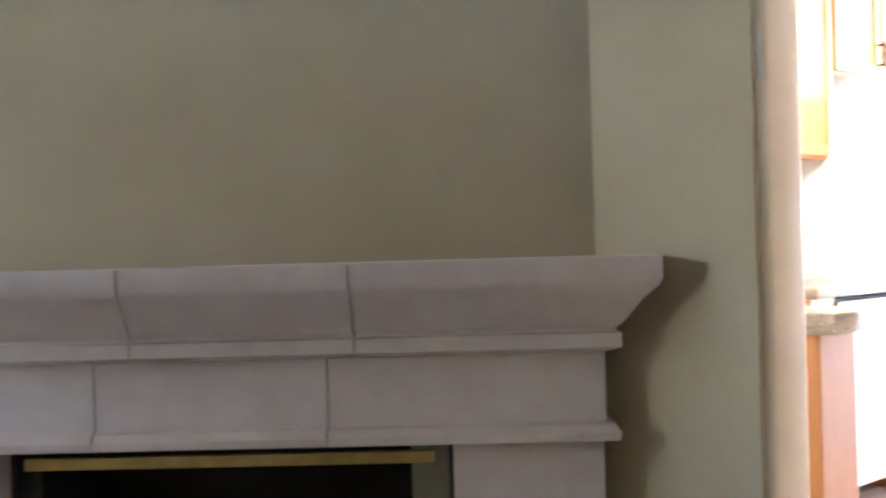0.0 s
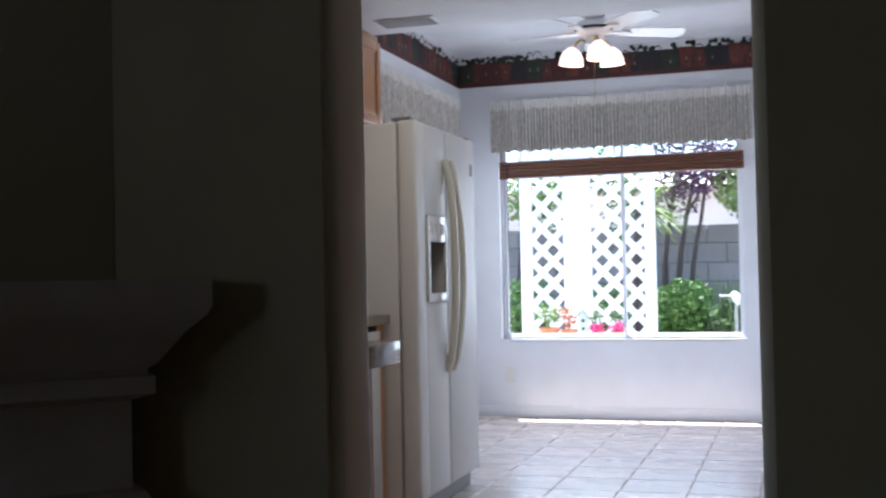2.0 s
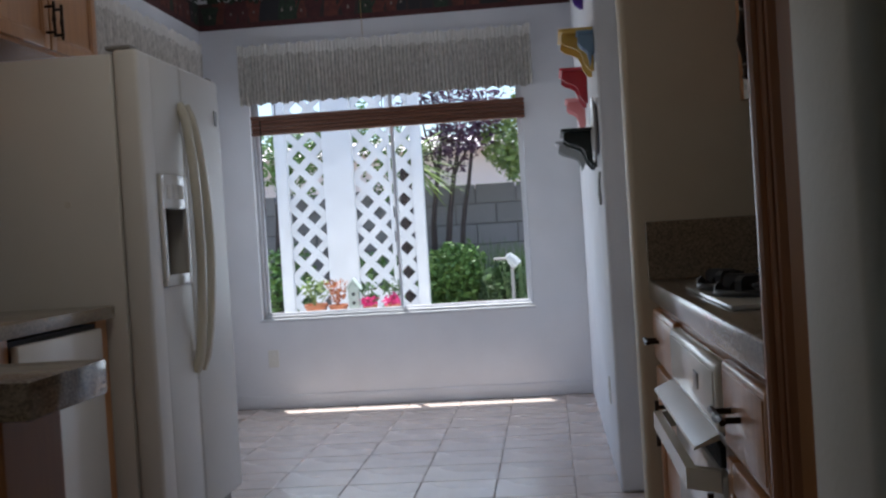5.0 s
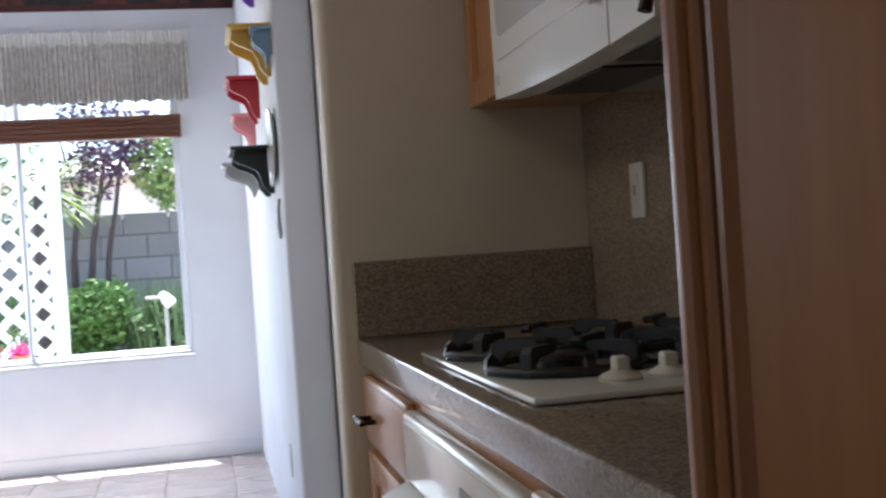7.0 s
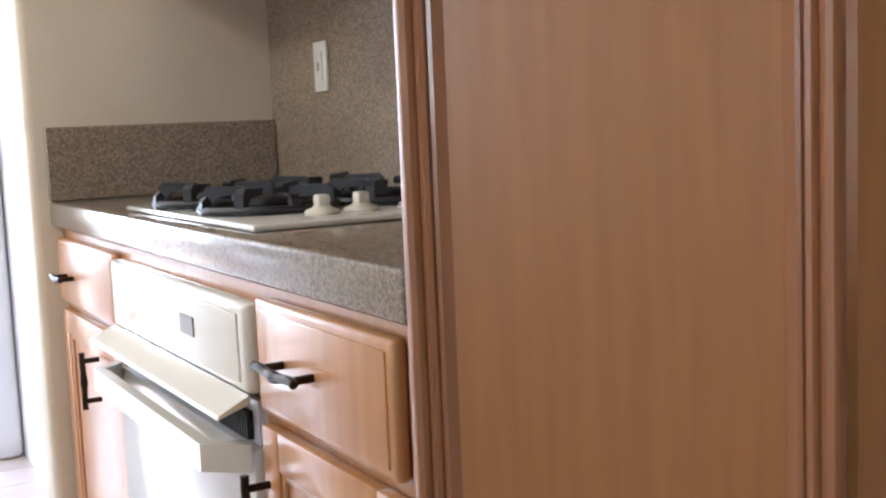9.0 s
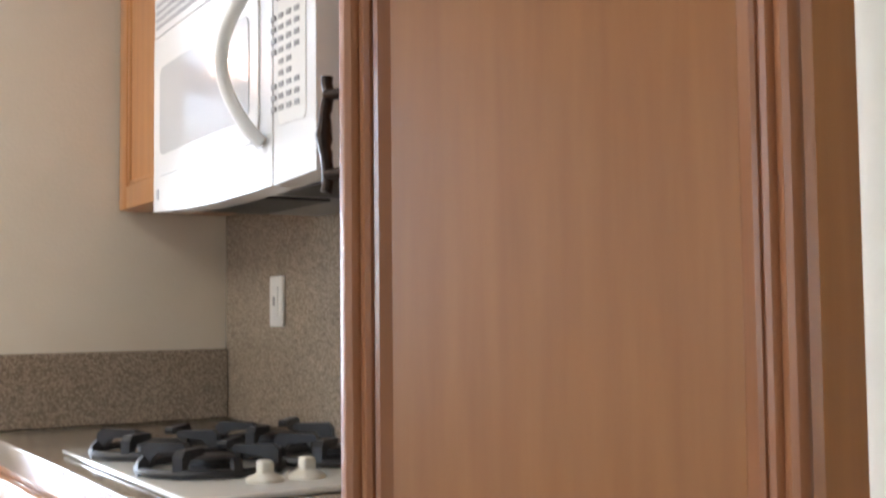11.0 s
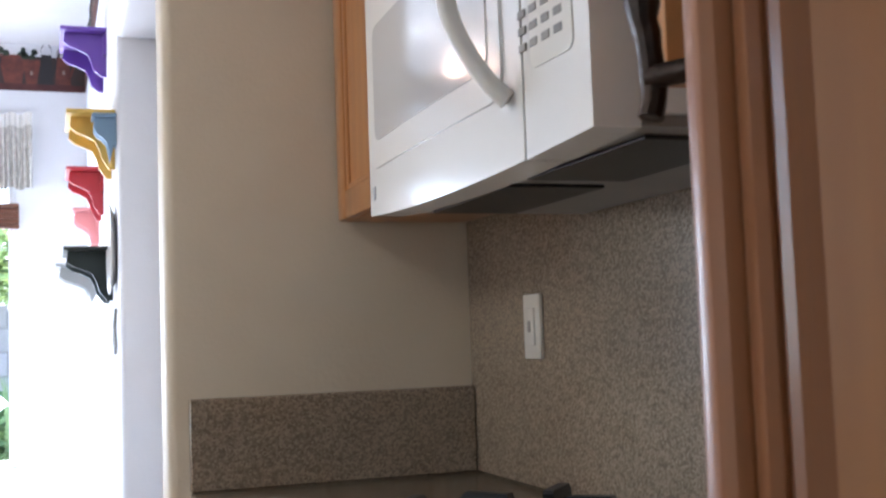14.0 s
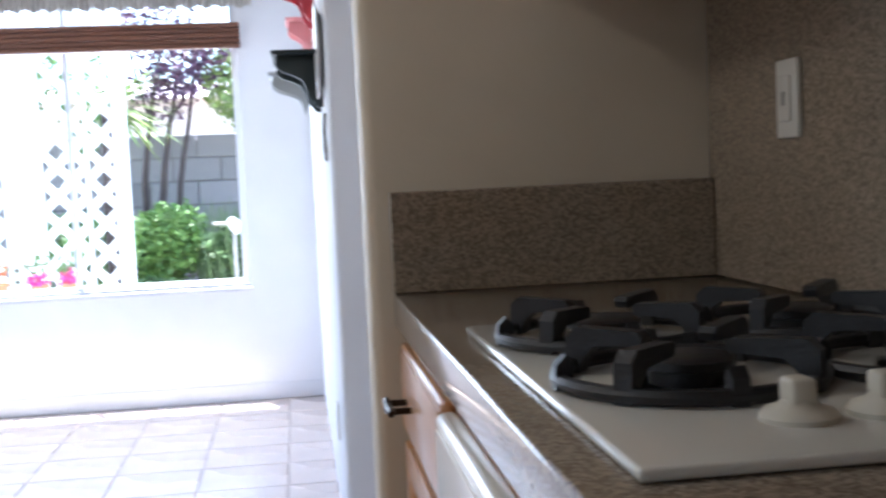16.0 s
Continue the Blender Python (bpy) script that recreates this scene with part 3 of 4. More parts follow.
for k in range(5):
    a = radians(27 + 72 * k)
    d, n = Vector((math.cos(a), math.sin(a), 0)), Vector((-math.sin(a), math.cos(a), 0))
    out = [(0.17, -0.05), (0.30, -0.062), (0.52, -0.068), (0.555, -0.05), (0.56, 0), (0.555, 0.05), (0.52, 0.068), (0.30, 0.062), (0.17, 0.05)]
    Build().prism(out, lambda u, v, w: Vector((FX, FY, FH - 0.118)) + d * u + n * v + Vector((0, 0, w - v * 0.2)), (0, 0.007)).done("blade", FAN_W, fan)
    Build().prism([(0.09, -0.02), (0.2, -0.035), (0.24, 0), (0.2, 0.035), (0.09, 0.02)], lambda u, v, w: Vector((FX, FY, FH - 0.126)) + d * u + n * v + Vector((0, 0, w)), (0, 0.006)).done("blade_iron", FAN_W, fan)
for k in range(3):
    a = radians(172 + 120 * k)
    d = Vector((math.cos(a), math.sin(a), 0))
    c = Vector((FX, FY, FH - 0.2))
    arm = [c + d * (0.03 + 0.10 * t) + Vector((0, 0, 0.045 * math.sin(math.pi * t) - 0.01 * t)) for t in [i / 8 for i in range(9)]]
    Build().tube(arm, 0.007, 8).done("arm", BRASS, fan, smooth=True)
    tilt = Matrix.Rotation(radians(-5), 4, Vector((-d.y, d.x, 0)))
    sc = c + d * 0.135
    Build().lathe([(0.022, 0.0), (0.035, -0.012), (0.058, -0.035), (0.07, -0.07), (0.074, -0.105), (0.071, -0.105), (0.066, -0.07), (0.056, -0.036), (0.03, -0.014)], sc, 24, tilt).done("shade", SHADE, fan, smooth=True)
    Build().lathe([(0.0, -0.02), (0.015, -0.025), (0.028, -0.055), (0.022, -0.08), (0.0, -0.09)], sc, 14, tilt).done("bulb", BULB, fan, smooth=True)
Build().rod((FX, FY, FH - 0.52), (FX, FY, FH - 0.2), 0.0015, seg=6).done("pull_chain", BRASS, fan)

fluo = thing("ceiling_light", (-0.15, 1.5, ZK), "box-shaped fluorescent ceiling light with a cream diffuser", "ceiling light")
Build().box((-0.36, 0.87, ZK - 0.075), (0.06, 2.13, ZK - 0.001), 0.02).done("diffuser", TUBE, fluo, smooth=True)
vent = thing("ceiling_vent", (-0.8, 3.1, ZK), "white slotted air vent in the ceiling", "vent")
Build().box((-0.98, 2.97, ZK - 0.008), (-0.66, 3.15, ZK - 0.001), 0.003).done("plate", FRAME, vent)
for k in range(6):
    Build().box((-0.96, 2.985 + 0.026 * k, ZK - 0.012), (-0.68, 3.0 + 0.026 * k, ZK - 0.0085)).done("slot", GREYP, vent)

# ---------------------------------------------------------------- cabinet parts


def panel_door(parent, place, u0, u1, v0, v1, material=None, name="door", rail=0.05, t=0.02):
    """A framed door with a recessed panel and a moulded inner edge; place(u, v, out)."""
    material = material or WOOD
    b = Build()

    def bx(a0, a1, c0, c1, o0, o1, bev=0.004):
        b.box(place(a0, c0, o0), place(a1, c1, o1), bev)
    bx(u0, u0 + rail, v0, v1, 0, t)
    bx(u1 - rail, u1, v0, v1, 0, t)
    bx(u0 + rail, u1 - rail, v0, v0 + rail, 0, t)
    bx(u0 + rail, u1 - rail, v1 - rail, v1, 0, t)
    bx(u0 + rail - 0.002, u1 - rail + 0.002, v0 + rail - 0.002, v1 - rail + 0.002, 0, t * 0.5, 0)
    m = 0.012
    bx(u0 + rail, u0 + rail + m, v0 + rail, v1 - rail, t * 0.4, t * 0.8, 0.004)
    bx(u1 - rail - m, u1 - rail, v0 + rail, v1 - rail, t * 0.4, t * 0.8, 0.004)
    bx(u0 + rail + m, u1 - rail - m, v0 + rail, v0 + rail + m, t * 0.4, t * 0.8, 0.004)
    bx(u0 + rail + m, u1 - rail - m, v1 - rail - m, v1 - rail, t * 0.4, t * 0.8, 0.004)
    return b.done(name, material, parent, smooth=True)


def twig_pull(parent, place, u, v0, v1, upright=True, name="handle", out=0.034, thick=1.0):
    """A dark bronze pull shaped like a knotted twig."""
    n = 18
    pts, rad = [], []
    rnd = random.Random(7)
    for i in range(n + 1):
        f = i / n
        s = v0 - 0.018 + (v1 - v0 + 0.036) * f
        wob = 0.0025 * math.sin(9 * f) + 0.001 * rnd.uniform(-1, 1)
        pts.append(place(u + wob, s, out) if upright else place(s, u + wob, out))
        rad.append(thick * 0.0058 + 0.0022 * math.exp(-((f - 0.5) / 0.09) ** 2) + 0.0008 * rnd.random())
    b = Build().tube(pts, 0.006, 10, rad)
    for s in (v0, v1):
        p, q = (place(u, s, 0.0), place(u, s, out)) if upright else (place(s, u, 0.0), place(s, u, out))
        b.rod(p, q, 0.0055)
    return b.done(name, BRONZE, parent, smooth=True)


east = lambda x: (lambda u, v, o: (x - o, u, v))        # faces west, u = y
west = lambda x: (lambda u, v, o: (x + o, u, v))        # faces east, u = y

# ---------------------------------------------------------------- cooking alcove
CT = 0.915
base = thing("base_cabinet", (1.35, 1.0, 0), "honey wood base cabinets under a granite counter, with bronze pulls", "cabinet")
XF = 1.108
Build().box((XF, 0.246, 0.1), (XE - 0.003, 1.985, 0.85)).box((XF + 0.07, 0.246, 0.0), (XE - 0.01, 1.985, 0.1)).done("body", WOOD, base)
panel = lambda u0, u1, v0, v1, nm, rail: panel_door(base, east(XF), u0, u1, v0, v1, None, nm, rail)


def drawer(u0, u1, v0, v1):
    b = Build()
    b.box((XF - 0.02, u0, v0), (XF, u1, v1), 0.008, 3)
    b.box((XF - 0.0225, u0 + 0.014, v0 + 0.014), (XF - 0.01, u1 - 0.014, v1 - 0.014), 0.002)
    b.done("drawer", WOOD, base, smooth=True)


drawer(1.44, 1.965, 0.685, 0.835)
panel(1.44, 1.965, 0.13, 0.668, "door", 0.055)
drawer(0.27, 0.67, 0.682, 0.838)
panel(0.27, 0.67, 0.13, 0.665, "door", 0.055)
twig_pull(base, east(XF - 0.02), 0.752, 1.80, 1.865, False)
twig_pull(base, east(XF - 0.02), 0.762, 0.475, 0.57, False)
twig_pull(base, east(XF - 0.02), 1.62, 0.515, 0.6)
twig_pull(base, east(XF - 0.02), 0.65, 0.50, 0.585)

counter = thing("countertop", (1.34, 1.0, CT - 0.05), "polished brown speckled granite countertop with splashback", "countertop")
Build().box((1.083, 0.23, CT - 0.056), (XE - 0.002, 1.988, CT), 0.005, 3).done("slab", GRANITE, counter, smooth=True)
Build().box((1.082, 1.966, CT + 0.001), (XE - 0.023, 1.988, CT + 0.172), 0.003).done("side_splash", GRANITE, counter)
Build().box((XE - 0.021, 0.246, CT + 0.001), (XE - 0.002, 1.988, 1.60), 0.002).done("back_splash", GRANITE, counter)

# built-in oven below the counter
oven = thing("oven", (XF, 1.17, 0.2), "cream enamelled wall oven with a control panel under the counter", "oven")
OY0, OY1 = 0.685, 1.425
Build().box((XF - 0.03, OY0, 0.70), (XF + 0.001, OY1, 0.828), 0.012, 3).done("control_panel", BISCUIT, oven, smooth=True)
Build().box((XF - 0.033, OY0 + 0.025, 0.716), (XF - 0.028, OY1 - 0.025, 0.812), 0.003).done("fascia", BISCUIT, oven, smooth=True)
Build().box((XF - 0.0355, 0.90, 0.752), (XF - 0.0325, 0.965, 0.782)).done("display", GREYP, oven)
Build().prism([(0.0, 0.0), (0.045, -0.022), (0.047, -0.028), (0.0, -0.012)], lambda u, v, w: (XF - 0.028 - u, w, 0.702 + v), (OY0, OY1)).done("visor", BISCUIT, oven)
Build().box((XF - 0.028, OY0, 0.16), (XF + 0.001, OY1, 0.625), 0.01).done("door", ENAMEL, oven, smooth=True)
b = Build()
for k in range(65):
    y = OY0 + 0.03 + k * 0.0104
    b.box((XF - 0.024, y, 0.632), (XF - 0.012, y + 0.0055, 0.672))
b.done("grille", DARK, oven)
Build().box((XF - 0.014, OY0 + 0.008, 0.627), (XF + 0.001, OY1 - 0.008, 0.69)).done("grille_back", FRAME, oven)
outl = [(XF - 0.028, OY1 - 0.005), (XF - 0.085, OY1 - 0.055), (XF - 0.085, OY0 + 0.055), (XF - 0.028, OY0 + 0.005), (XF - 0.028, OY0 + 0.035), (XF - 0.066, OY0 + 0.068), (XF - 0.066, OY1 - 0.068), (XF - 0.028, OY1 - 0.035)]
Build().prism(outl[:4] + outl[4:], lambda u, v, w: (u, v, w), (0.592, 0.632)).done("handle", BISCUIT, oven)

# gas cooktop
hob = thing("gas_cooktop", (1.375, 1.24, CT), "cream enamelled gas cooktop with four black grates on the counter", "cooktop")
ZH = CT + 0.001
Build().box((1.124, 0.75, ZH), (1.632, 1.448, ZH + 0.010), 0.004, 3).done("plate", COOK_GLASS, hob, smooth=True)


def burner(x, y):
    z = ZH + 0.010
    b = Build()
    n = 36
    R, r = 0.112, 0.007
    ring = [(x + R * math.cos(2 * math.pi * k / n), y + R * math.sin(2 * math.pi * k / n), z + 0.008) for k in range(n + 1)]
    b.tube(ring, r, 8)
    for k in range(4):
        a = radians(45 + 90 * k)
        d, s = Vector((math.cos(a), math.sin(a), 0)), Vector((-math.sin(a), math.cos(a), 0))
        out = [(0.117, 0.001), (0.116, 0.034), (0.106, 0.043), (0.044, 0.041), (0.039, 0.036), (0.042, 0.029), (0.088, 0.026), (0.098, 0.016), (0.103, 0.001)]
        b.prism(out, lambda u, v, w: Vector((x, y, z)) + d * u + s * w + Vector((0, 0, v)), (-0.008, 0.008))
    for k in range(4):
        a = radians(90 * k)
        d, s = Vector((math.cos(a), math.sin(a), 0)), Vector((-math.sin(a), math.cos(a), 0))
        b.prism([(0.118, 0.001), (0.117, 0.022), (0.108, 0.031), (0.100, 0.022), (0.103, 0.001)], lambda u, v, w: Vector((x, y, z)) + d * u + s * w + Vector((0, 0, v)), (-0.007, 0.007))
    b.done("grate", IRON, hob, smooth=True)
    Build().lathe([(0.0, 0.024), (0.034, 0.024), (0.04, 0.021), (0.04, 0.014), (0.034, 0.012), (0.034, 0.0), (0.05, 0.0)], (x, y, z), 28).done("burner", IRON, hob, smooth=True)


for x, y in ((1.25, 1.275), (1.25, 1.01), (1.47, 1.27), (1.475, 1.005)):
    burner(x, y)


def knob(x, y):
    z = ZH + 0.010
    b = Build().lathe([(0.028, 0.0), (0.0285, 0.004), (0.025, 0.008), (0.016, 0.011), (0.012, 0.015), (0.0, 0.015)], (x, y, z), 26)
    b.box((x - 0.010, y - 0.012, z + 0.010), (x + 0.010, y + 0.012, z + 0.031), 0.004, 3)
    b.done("knob", KNOB, hob, smooth=True)


for x, y in ((1.272, 0.845), (1.339, 0.845), (1.434, 0.845), (1.503, 0.845)):
    knob(x, y)

outlet = thing("wall_switch", (XE - 0.022, 1.655, 1.143), "ivory rocker switch plate on the granite splashback", "switch")
Build().box((XE - 0.030, 1.62, 1.143), (XE - 0.0215, 1.69, 1.257), 0.003).done("plate", PLASTIC, outlet, smooth=True)
Build().box((XE - 0.034, 1.638, 1.167), (XE - 0.029, 1.672, 1.233), 0.002).done("rocker", PLASTIC, outlet, smooth=True)
Build().box((XE - 0.0352, 1.65, 1.19), (XE - 0.0338, 1.66, 1.21)).done("mark", GREYP, outlet)

# wall cabinets
upper = thing("wall_cabinet", (1.5, 1.76, 1.41), "honey wood wall cabinet beside the microwave", "cabinet")
XU = 1.396
Build().box((XU, 1.446, 1.42), (XE - 0.003, 1.985, ZK - 0.002)).done("body", WOOD, upper)
panel_door(upper, east(XU), 1.46, 1.975, 1.42, ZK - 0.03, rail=0.055)
over = thing("wall_cabinet", (1.5, 1.06, 1.79), "honey wood two-door cabinet above the microwave", "cabinet")
Build().box((XU, 0.68, 1.79), (XE - 0.003, 1.443, ZK - 0.002)).done("body", WOOD, over)
Build().box((1.33, 0.645, 1.40), (XE - 0.003, 0.677, ZK - 0.002), 0.002).done("end_panel", WOOD, over)
panel_door(over, east(XU), 1.067, 1.432, 1.803, ZK - 0.03)
panel_door(over, east(XU), 0.69, 1.057, 1.803, ZK - 0.03)
twig_pull(over, east(XU - 0.02), 1.092, 1.86, 1.96)
twig_pull(over, east(XU - 0.02), 1.032, 1.86, 1.96)

# microwave with a bowed front
mw = thing("microwave", (1.47, 1.115, 1.42), "white over-the-range microwave with a curved handle and vent grille", "microwave")
MY0, MY1, MZ0, MZ1 = 0.738, 1.49, 1.418, 1.852


def bow(y):
    f = (y - MY0) / (MY1 - MY0)
    return 1.278 - 0.008 * (1 - (2 * f - 1) ** 2)


def bowed(u0, u1, v0, v1, out, depth, name, material, r=0.0, n=14):
    """A panel that follows the bowed front, proud of it by out; r rounds its corners."""
    b = Build()
    if r:
        n = 28
        us = [u0 + (u1 - u0) * 0.5 * (1 - math.cos(math.pi * k / n)) for k in range(n + 1)]
    else:
        us = [u0 + (u1 - u0) * k / n for k in range(n + 1)]
    def inset(u):
        e = min(u - u0, u1 - u)
        return r - math.sqrt(max(r * r - (r - e) ** 2, 0)) if r and e < r else 0.0
    def span(u, v):
        f = (u - MY0) / (MY1 - MY0)
        sag = 0.014 * (1 - (2 * f - 1) ** 2) if v0 == MZ0 else 0.0
        return v0 + inset(u) - sag if v == v0 else v1 - inset(u)
    fr = [[b.bm.verts.new((bow(u) - out, u, span(u, v))) for u in us] for v in (v0, v1)]
    bk = [[b.bm.verts.new((bow(u) - out + depth, u, span(u, v))) for u in us] for v in (v0, v1)]
    for k in range(n):
        b.bm.faces.new((fr[0][k], fr[0][k + 1], fr[1][k + 1], fr[1][k]))
        b.bm.faces.new((bk[0][k], bk[0][k + 1], bk[1][k + 1], bk[1][k]))
        b.bm.faces.new((fr[0][k], fr[0][k + 1], bk[0][k + 1], bk[0][k]))
        b.bm.faces.new((fr[1][k], fr[1][k + 1], bk[1][k + 1], bk[1][k]))
    for k in (0, n):
        b.bm.faces.new((fr[0][k], fr[1][k], bk[1][k], bk[0][k]))
    return b.done(name, material, mw, smooth=True)


Build().box((1.30, MY0 + 0.004, MZ0 + 0.016), (XE - 0.024, MY1 - 0.004, MZ1 - 0.002), 0.004).done("body", ENAMEL, mw, smooth=True)
Build().box((1.31, MY0 + 0.01, MZ0 + 0.004), (XE - 0.03, MY1 - 0.01, MZ0 + 0.015)).done("underside", GREYP, mw)
Build().box((1.36, MY0 + 0.05, MZ0 - 0.001), (1.5, 1.08, MZ0 + 0.0035), 0.002).box((1.36, 1.14, MZ0 - 0.001), (1.5, MY1 - 0.05, MZ0 + 0.0035), 0.002).done("filter", IRON, mw)
CTL = 0.88
bowed(MY0, MY1, 1.772, MZ1, 0.0, 0.05, "vent_panel", ENAMEL)
for k in range(4):
    bowed(MY0 + 0.05, MY1 - 0.012, 1.787 + 0.015 * k, 1.794 + 0.015 * k, 0.001, 0.004, "vent_slot", GREYP)
bowed(CTL + 0.003, MY1, MZ0, 1.768, 0.001, 0.05, "door", ENAMEL)
bowed(MY0, CTL, MZ0, 1.768, 0.0, 0.05, "control_panel", ENAMEL)
bowed(CTL + 0.05, MY1 - 0.02, 1.485, 1.74, 0.004, 0.006, "window_bezel", ENAMEL, 0.035)
bowed(CTL + 0.085, MY1 - 0.055, 1.525, 1.70, 0.0055, 0.004, "window", MW_GLASS, 0.02)
bowed(MY0 + 0.03, CTL - 0.02, 1.50, 1.735, 0.0015, 0.003, "keypad", PLASTIC, 0.012)
bowed(MY0 + 0.055, MY0 + 0.125, 1.697, 1.72, 0.003, 0.003, "display", SCREEN)
for r in range(9):
    for c in range(4):
        if r in (4, 5) and c in (0, 3):
            continue
        bowed(MY0 + 0.05 + c * 0.027, MY0 + 0.066 + c * 0.027, 1.667 - r * 0.018, 1.675 - r * 0.018, 0.0025, 0.002, "key", GREYP, n=1)
pts = [(bow(0.91) - 0.006 - 0.055 * math.sin(math.pi * f) ** 0.8, 0.91 + 0.035 * math.sin(math.pi * f), 1.478 + 0.272 * f) for f in [i / 16 for i in range(17)]]
Build().tube(pts, 0.011, 12).done("handle", PLASTIC, mw, smooth=True)
bowed(MY1 - 0.035, MY1 - 0.02, 1.44, 1.46, 0.0025, 0.002, "badge", GREYP, n=1)

# the microwave at its true size over the cooktop
mw_fit = Matrix(((0.959, 0, 0, 1.646 * 0.041), (0, 0.966, 0, 0.712 - 0.738 * 0.966), (0, 0, 0.956, 1.371 - 1.418 * 0.956), (0, 0, 0, 1)))
for part in mw.children:
    part.data.transform(mw_fit)

# ---------------------------------------------------------------- tall pantry door, standing open
pantry = thing("pantry_cabinet", (1.5, 0.05, 0), "tall alder pantry cupboard with its panelled door standing open", "cabinet")
PY = 0.222
PX0, PX1 = 1.082, 1.49
PZ0, PZ1 = 0.12, 1.588
Build().box((1.362, -0.088, 0.0), (1.66, 0.195, ZK - 0.002)).done("face_frame", WOOD, pantry)
door = Build().box((PX0 + 0.05, PY + 0.006, PZ0 + 0.05), (PX1 - 0.05, PY + 0.016, PZ1 - 0.05)).done("door_panel", WOOD_DOOR, pantry)
# moulded frame: outer round, two beads and a cove
prof2 = [(0.0, 0.012), (0.0, 0.002), (0.003, -0.003), (0.009, -0.006), (0.015, -0.005), (0.019, -0.001), (0.0205, 0.002), (0.0225, -0.001), (0.027, -0.003),
         (0.032, -0.001), (0.0335, 0.003), (0.0355, 0.000), (0.040, -0.0005), (0.044, 0.002), (0.049, 0.006), (0.053, 0.0075), (0.053, 0.018), (0.0, 0.018)]


def frame_side(a, c, inward, name):
    """A moulded rail from a to c with mitred ends; inward points to the panel."""
    a, c, inward = Vector(a), Vector(c), Vector(inward)
    along = (c - a).normalized()
    b = Build()
    ra = [b.bm.verts.new(a + inward * s + along * s + Vector((0, PY + o, 0))) for s, o in prof2]
    rc = [b.bm.verts.new(c + inward * s - along * s + Vector((0, PY + o, 0))) for s, o in prof2]
    n = len(prof2)
    for k in range(n):
        b.bm.faces.new((ra[k], ra[(k + 1) % n], rc[(k + 1) % n], rc[k]))
    b.bm.faces.new(ra)
    b.bm.faces.new(rc[::-1])
    return b.done(name, WOOD_DARK, pantry, smooth=True)


frame_side((PX0, 0, PZ0), (PX0, 0, PZ1), (1, 0, 0), "stile")
frame_side((PX1, 0, PZ0), (PX1, 0, PZ1), (-1, 0, 0), "stile")
frame_side((PX0, 0, PZ0), (PX1, 0, PZ0), (0, 0, 1), "rail")
frame_side((PX0, 0, PZ1), (PX1, 0, PZ1), (0, 0, -1), "rail")
# the leaf stands turned towards the doorway
swing = Matrix.Translation((PX0, PY, 0)) @ Matrix.Rotation(radians(-52), 4, "Z") @ Matrix.Translation((-PX0, -PY, 0))
for part in pantry.children:
    if not part.name.startswith("face_frame"):
        part.data.transform(swing)
twig_pull(pantry, lambda u, v, o: (PX0 + 0.015 + u - 0.31 * o, PY + 0.012 + 0.62 * o, v), 0.0, 1.301, 1.377, out=0.036, thick=0.95)

# ---------------------------------------------------------------- west side: refrigerator, cabinets, dishwasher
fridge = thing("refrigerator", (-0.8, 2.52, 0), "white side-by-side refrigerator with an ice dispenser in its door", "refrigerator")
FY0, FY1, FZ = 2.065, 2.985, 1.745
Build().box((XW + 0.06, FY0, 0.03), (-0.60, FY1, FZ - 0.012), 0.008).done("body", FRIDGE_W, fridge, smooth=True)
Build().box((-0.62, FY0 + 0.02, 0.0), (-0.555, FY1 - 0.02, 0.075), 0.004).done("kick_grille", GREYP, fridge)
split = 2.50
b = Build()
b.box((-0.594, FY0, 0.085), (-0.508, 2.195, FZ), 0.014, 3).box((-0.594, 2.477, 0.085), (-0.508, split - 0.004, FZ), 0.014, 3)
b.box((-0.594, 2.18, 0.085), (-0.508, 2.49, 0.948), 0.014, 3).box((-0.594, 2.18, 1.33), (-0.508, 2.49, FZ), 0.014, 3)
b.done("freezer_door", FRIDGE_W, fridge, smooth=True)
Build().box((-0.594, split + 0.004, 0.085), (-0.508, FY1, FZ), 0.014, 3).done("door", FRIDGE_W, fridge, smooth=True)
b = Build()
b.box((-0.512, 2.195, 0.945), (-0.498, 2.225, 1.335), 0.005).box((-0.512, 2.447, 0.945), (-0.498, 2.477, 1.335), 0.005)
b.box((-0.512, 2.225, 0.945), (-0.498, 2.447, 0.985), 0.005).box((-0.53, 2.225, 1.215), (-0.498, 2.447, 1.335), 0.005)
b.done("dispenser_frame", ENAMEL, fridge, smooth=True)
Build().box((-0.592, 2.2, 0.95), (-0.58, 2.47, 1.32)).box((-0.58, 2.225, 0.955), (-0.515, 2.447, 0.965)).done("dispenser_well", GREYP, fridge)
for k in range(3):
    Build().box((-0.499, 2.25 + 0.065 * k, 1.25), (-0.4965, 2.295 + 0.065 * k, 1.30), 0.001).done("button", PLASTIC, fridge)
for y0 in (split - 0.035, split + 0.035):
    pts = [(-0.506 + 0.055 * math.sin(math.pi * min(1, max(0, f))) ** 0.55, y0 + (0.03 if y0 > split else -0.02) * math.sin(math.pi * f), 0.62 + 0.98 * f) for f in [i / 20 for i in range(21)]]
    Build().tube(pts, 0.018, 12).done("handle", BISCUIT, fridge, smooth=True)
for y in (FY0 + 0.004, FY1 - 0.06):
    Build().box((-0.62, y, FZ), (-0.53, y + 0.056, FZ + 0.014), 0.004).done("hinge_cover", GREYP, fridge)
Build().box((-0.507, 2.90, 1.56), (-0.5045, 2.935, 1.62), 0.001).done("badge", GREYP, fridge)
b = Build()
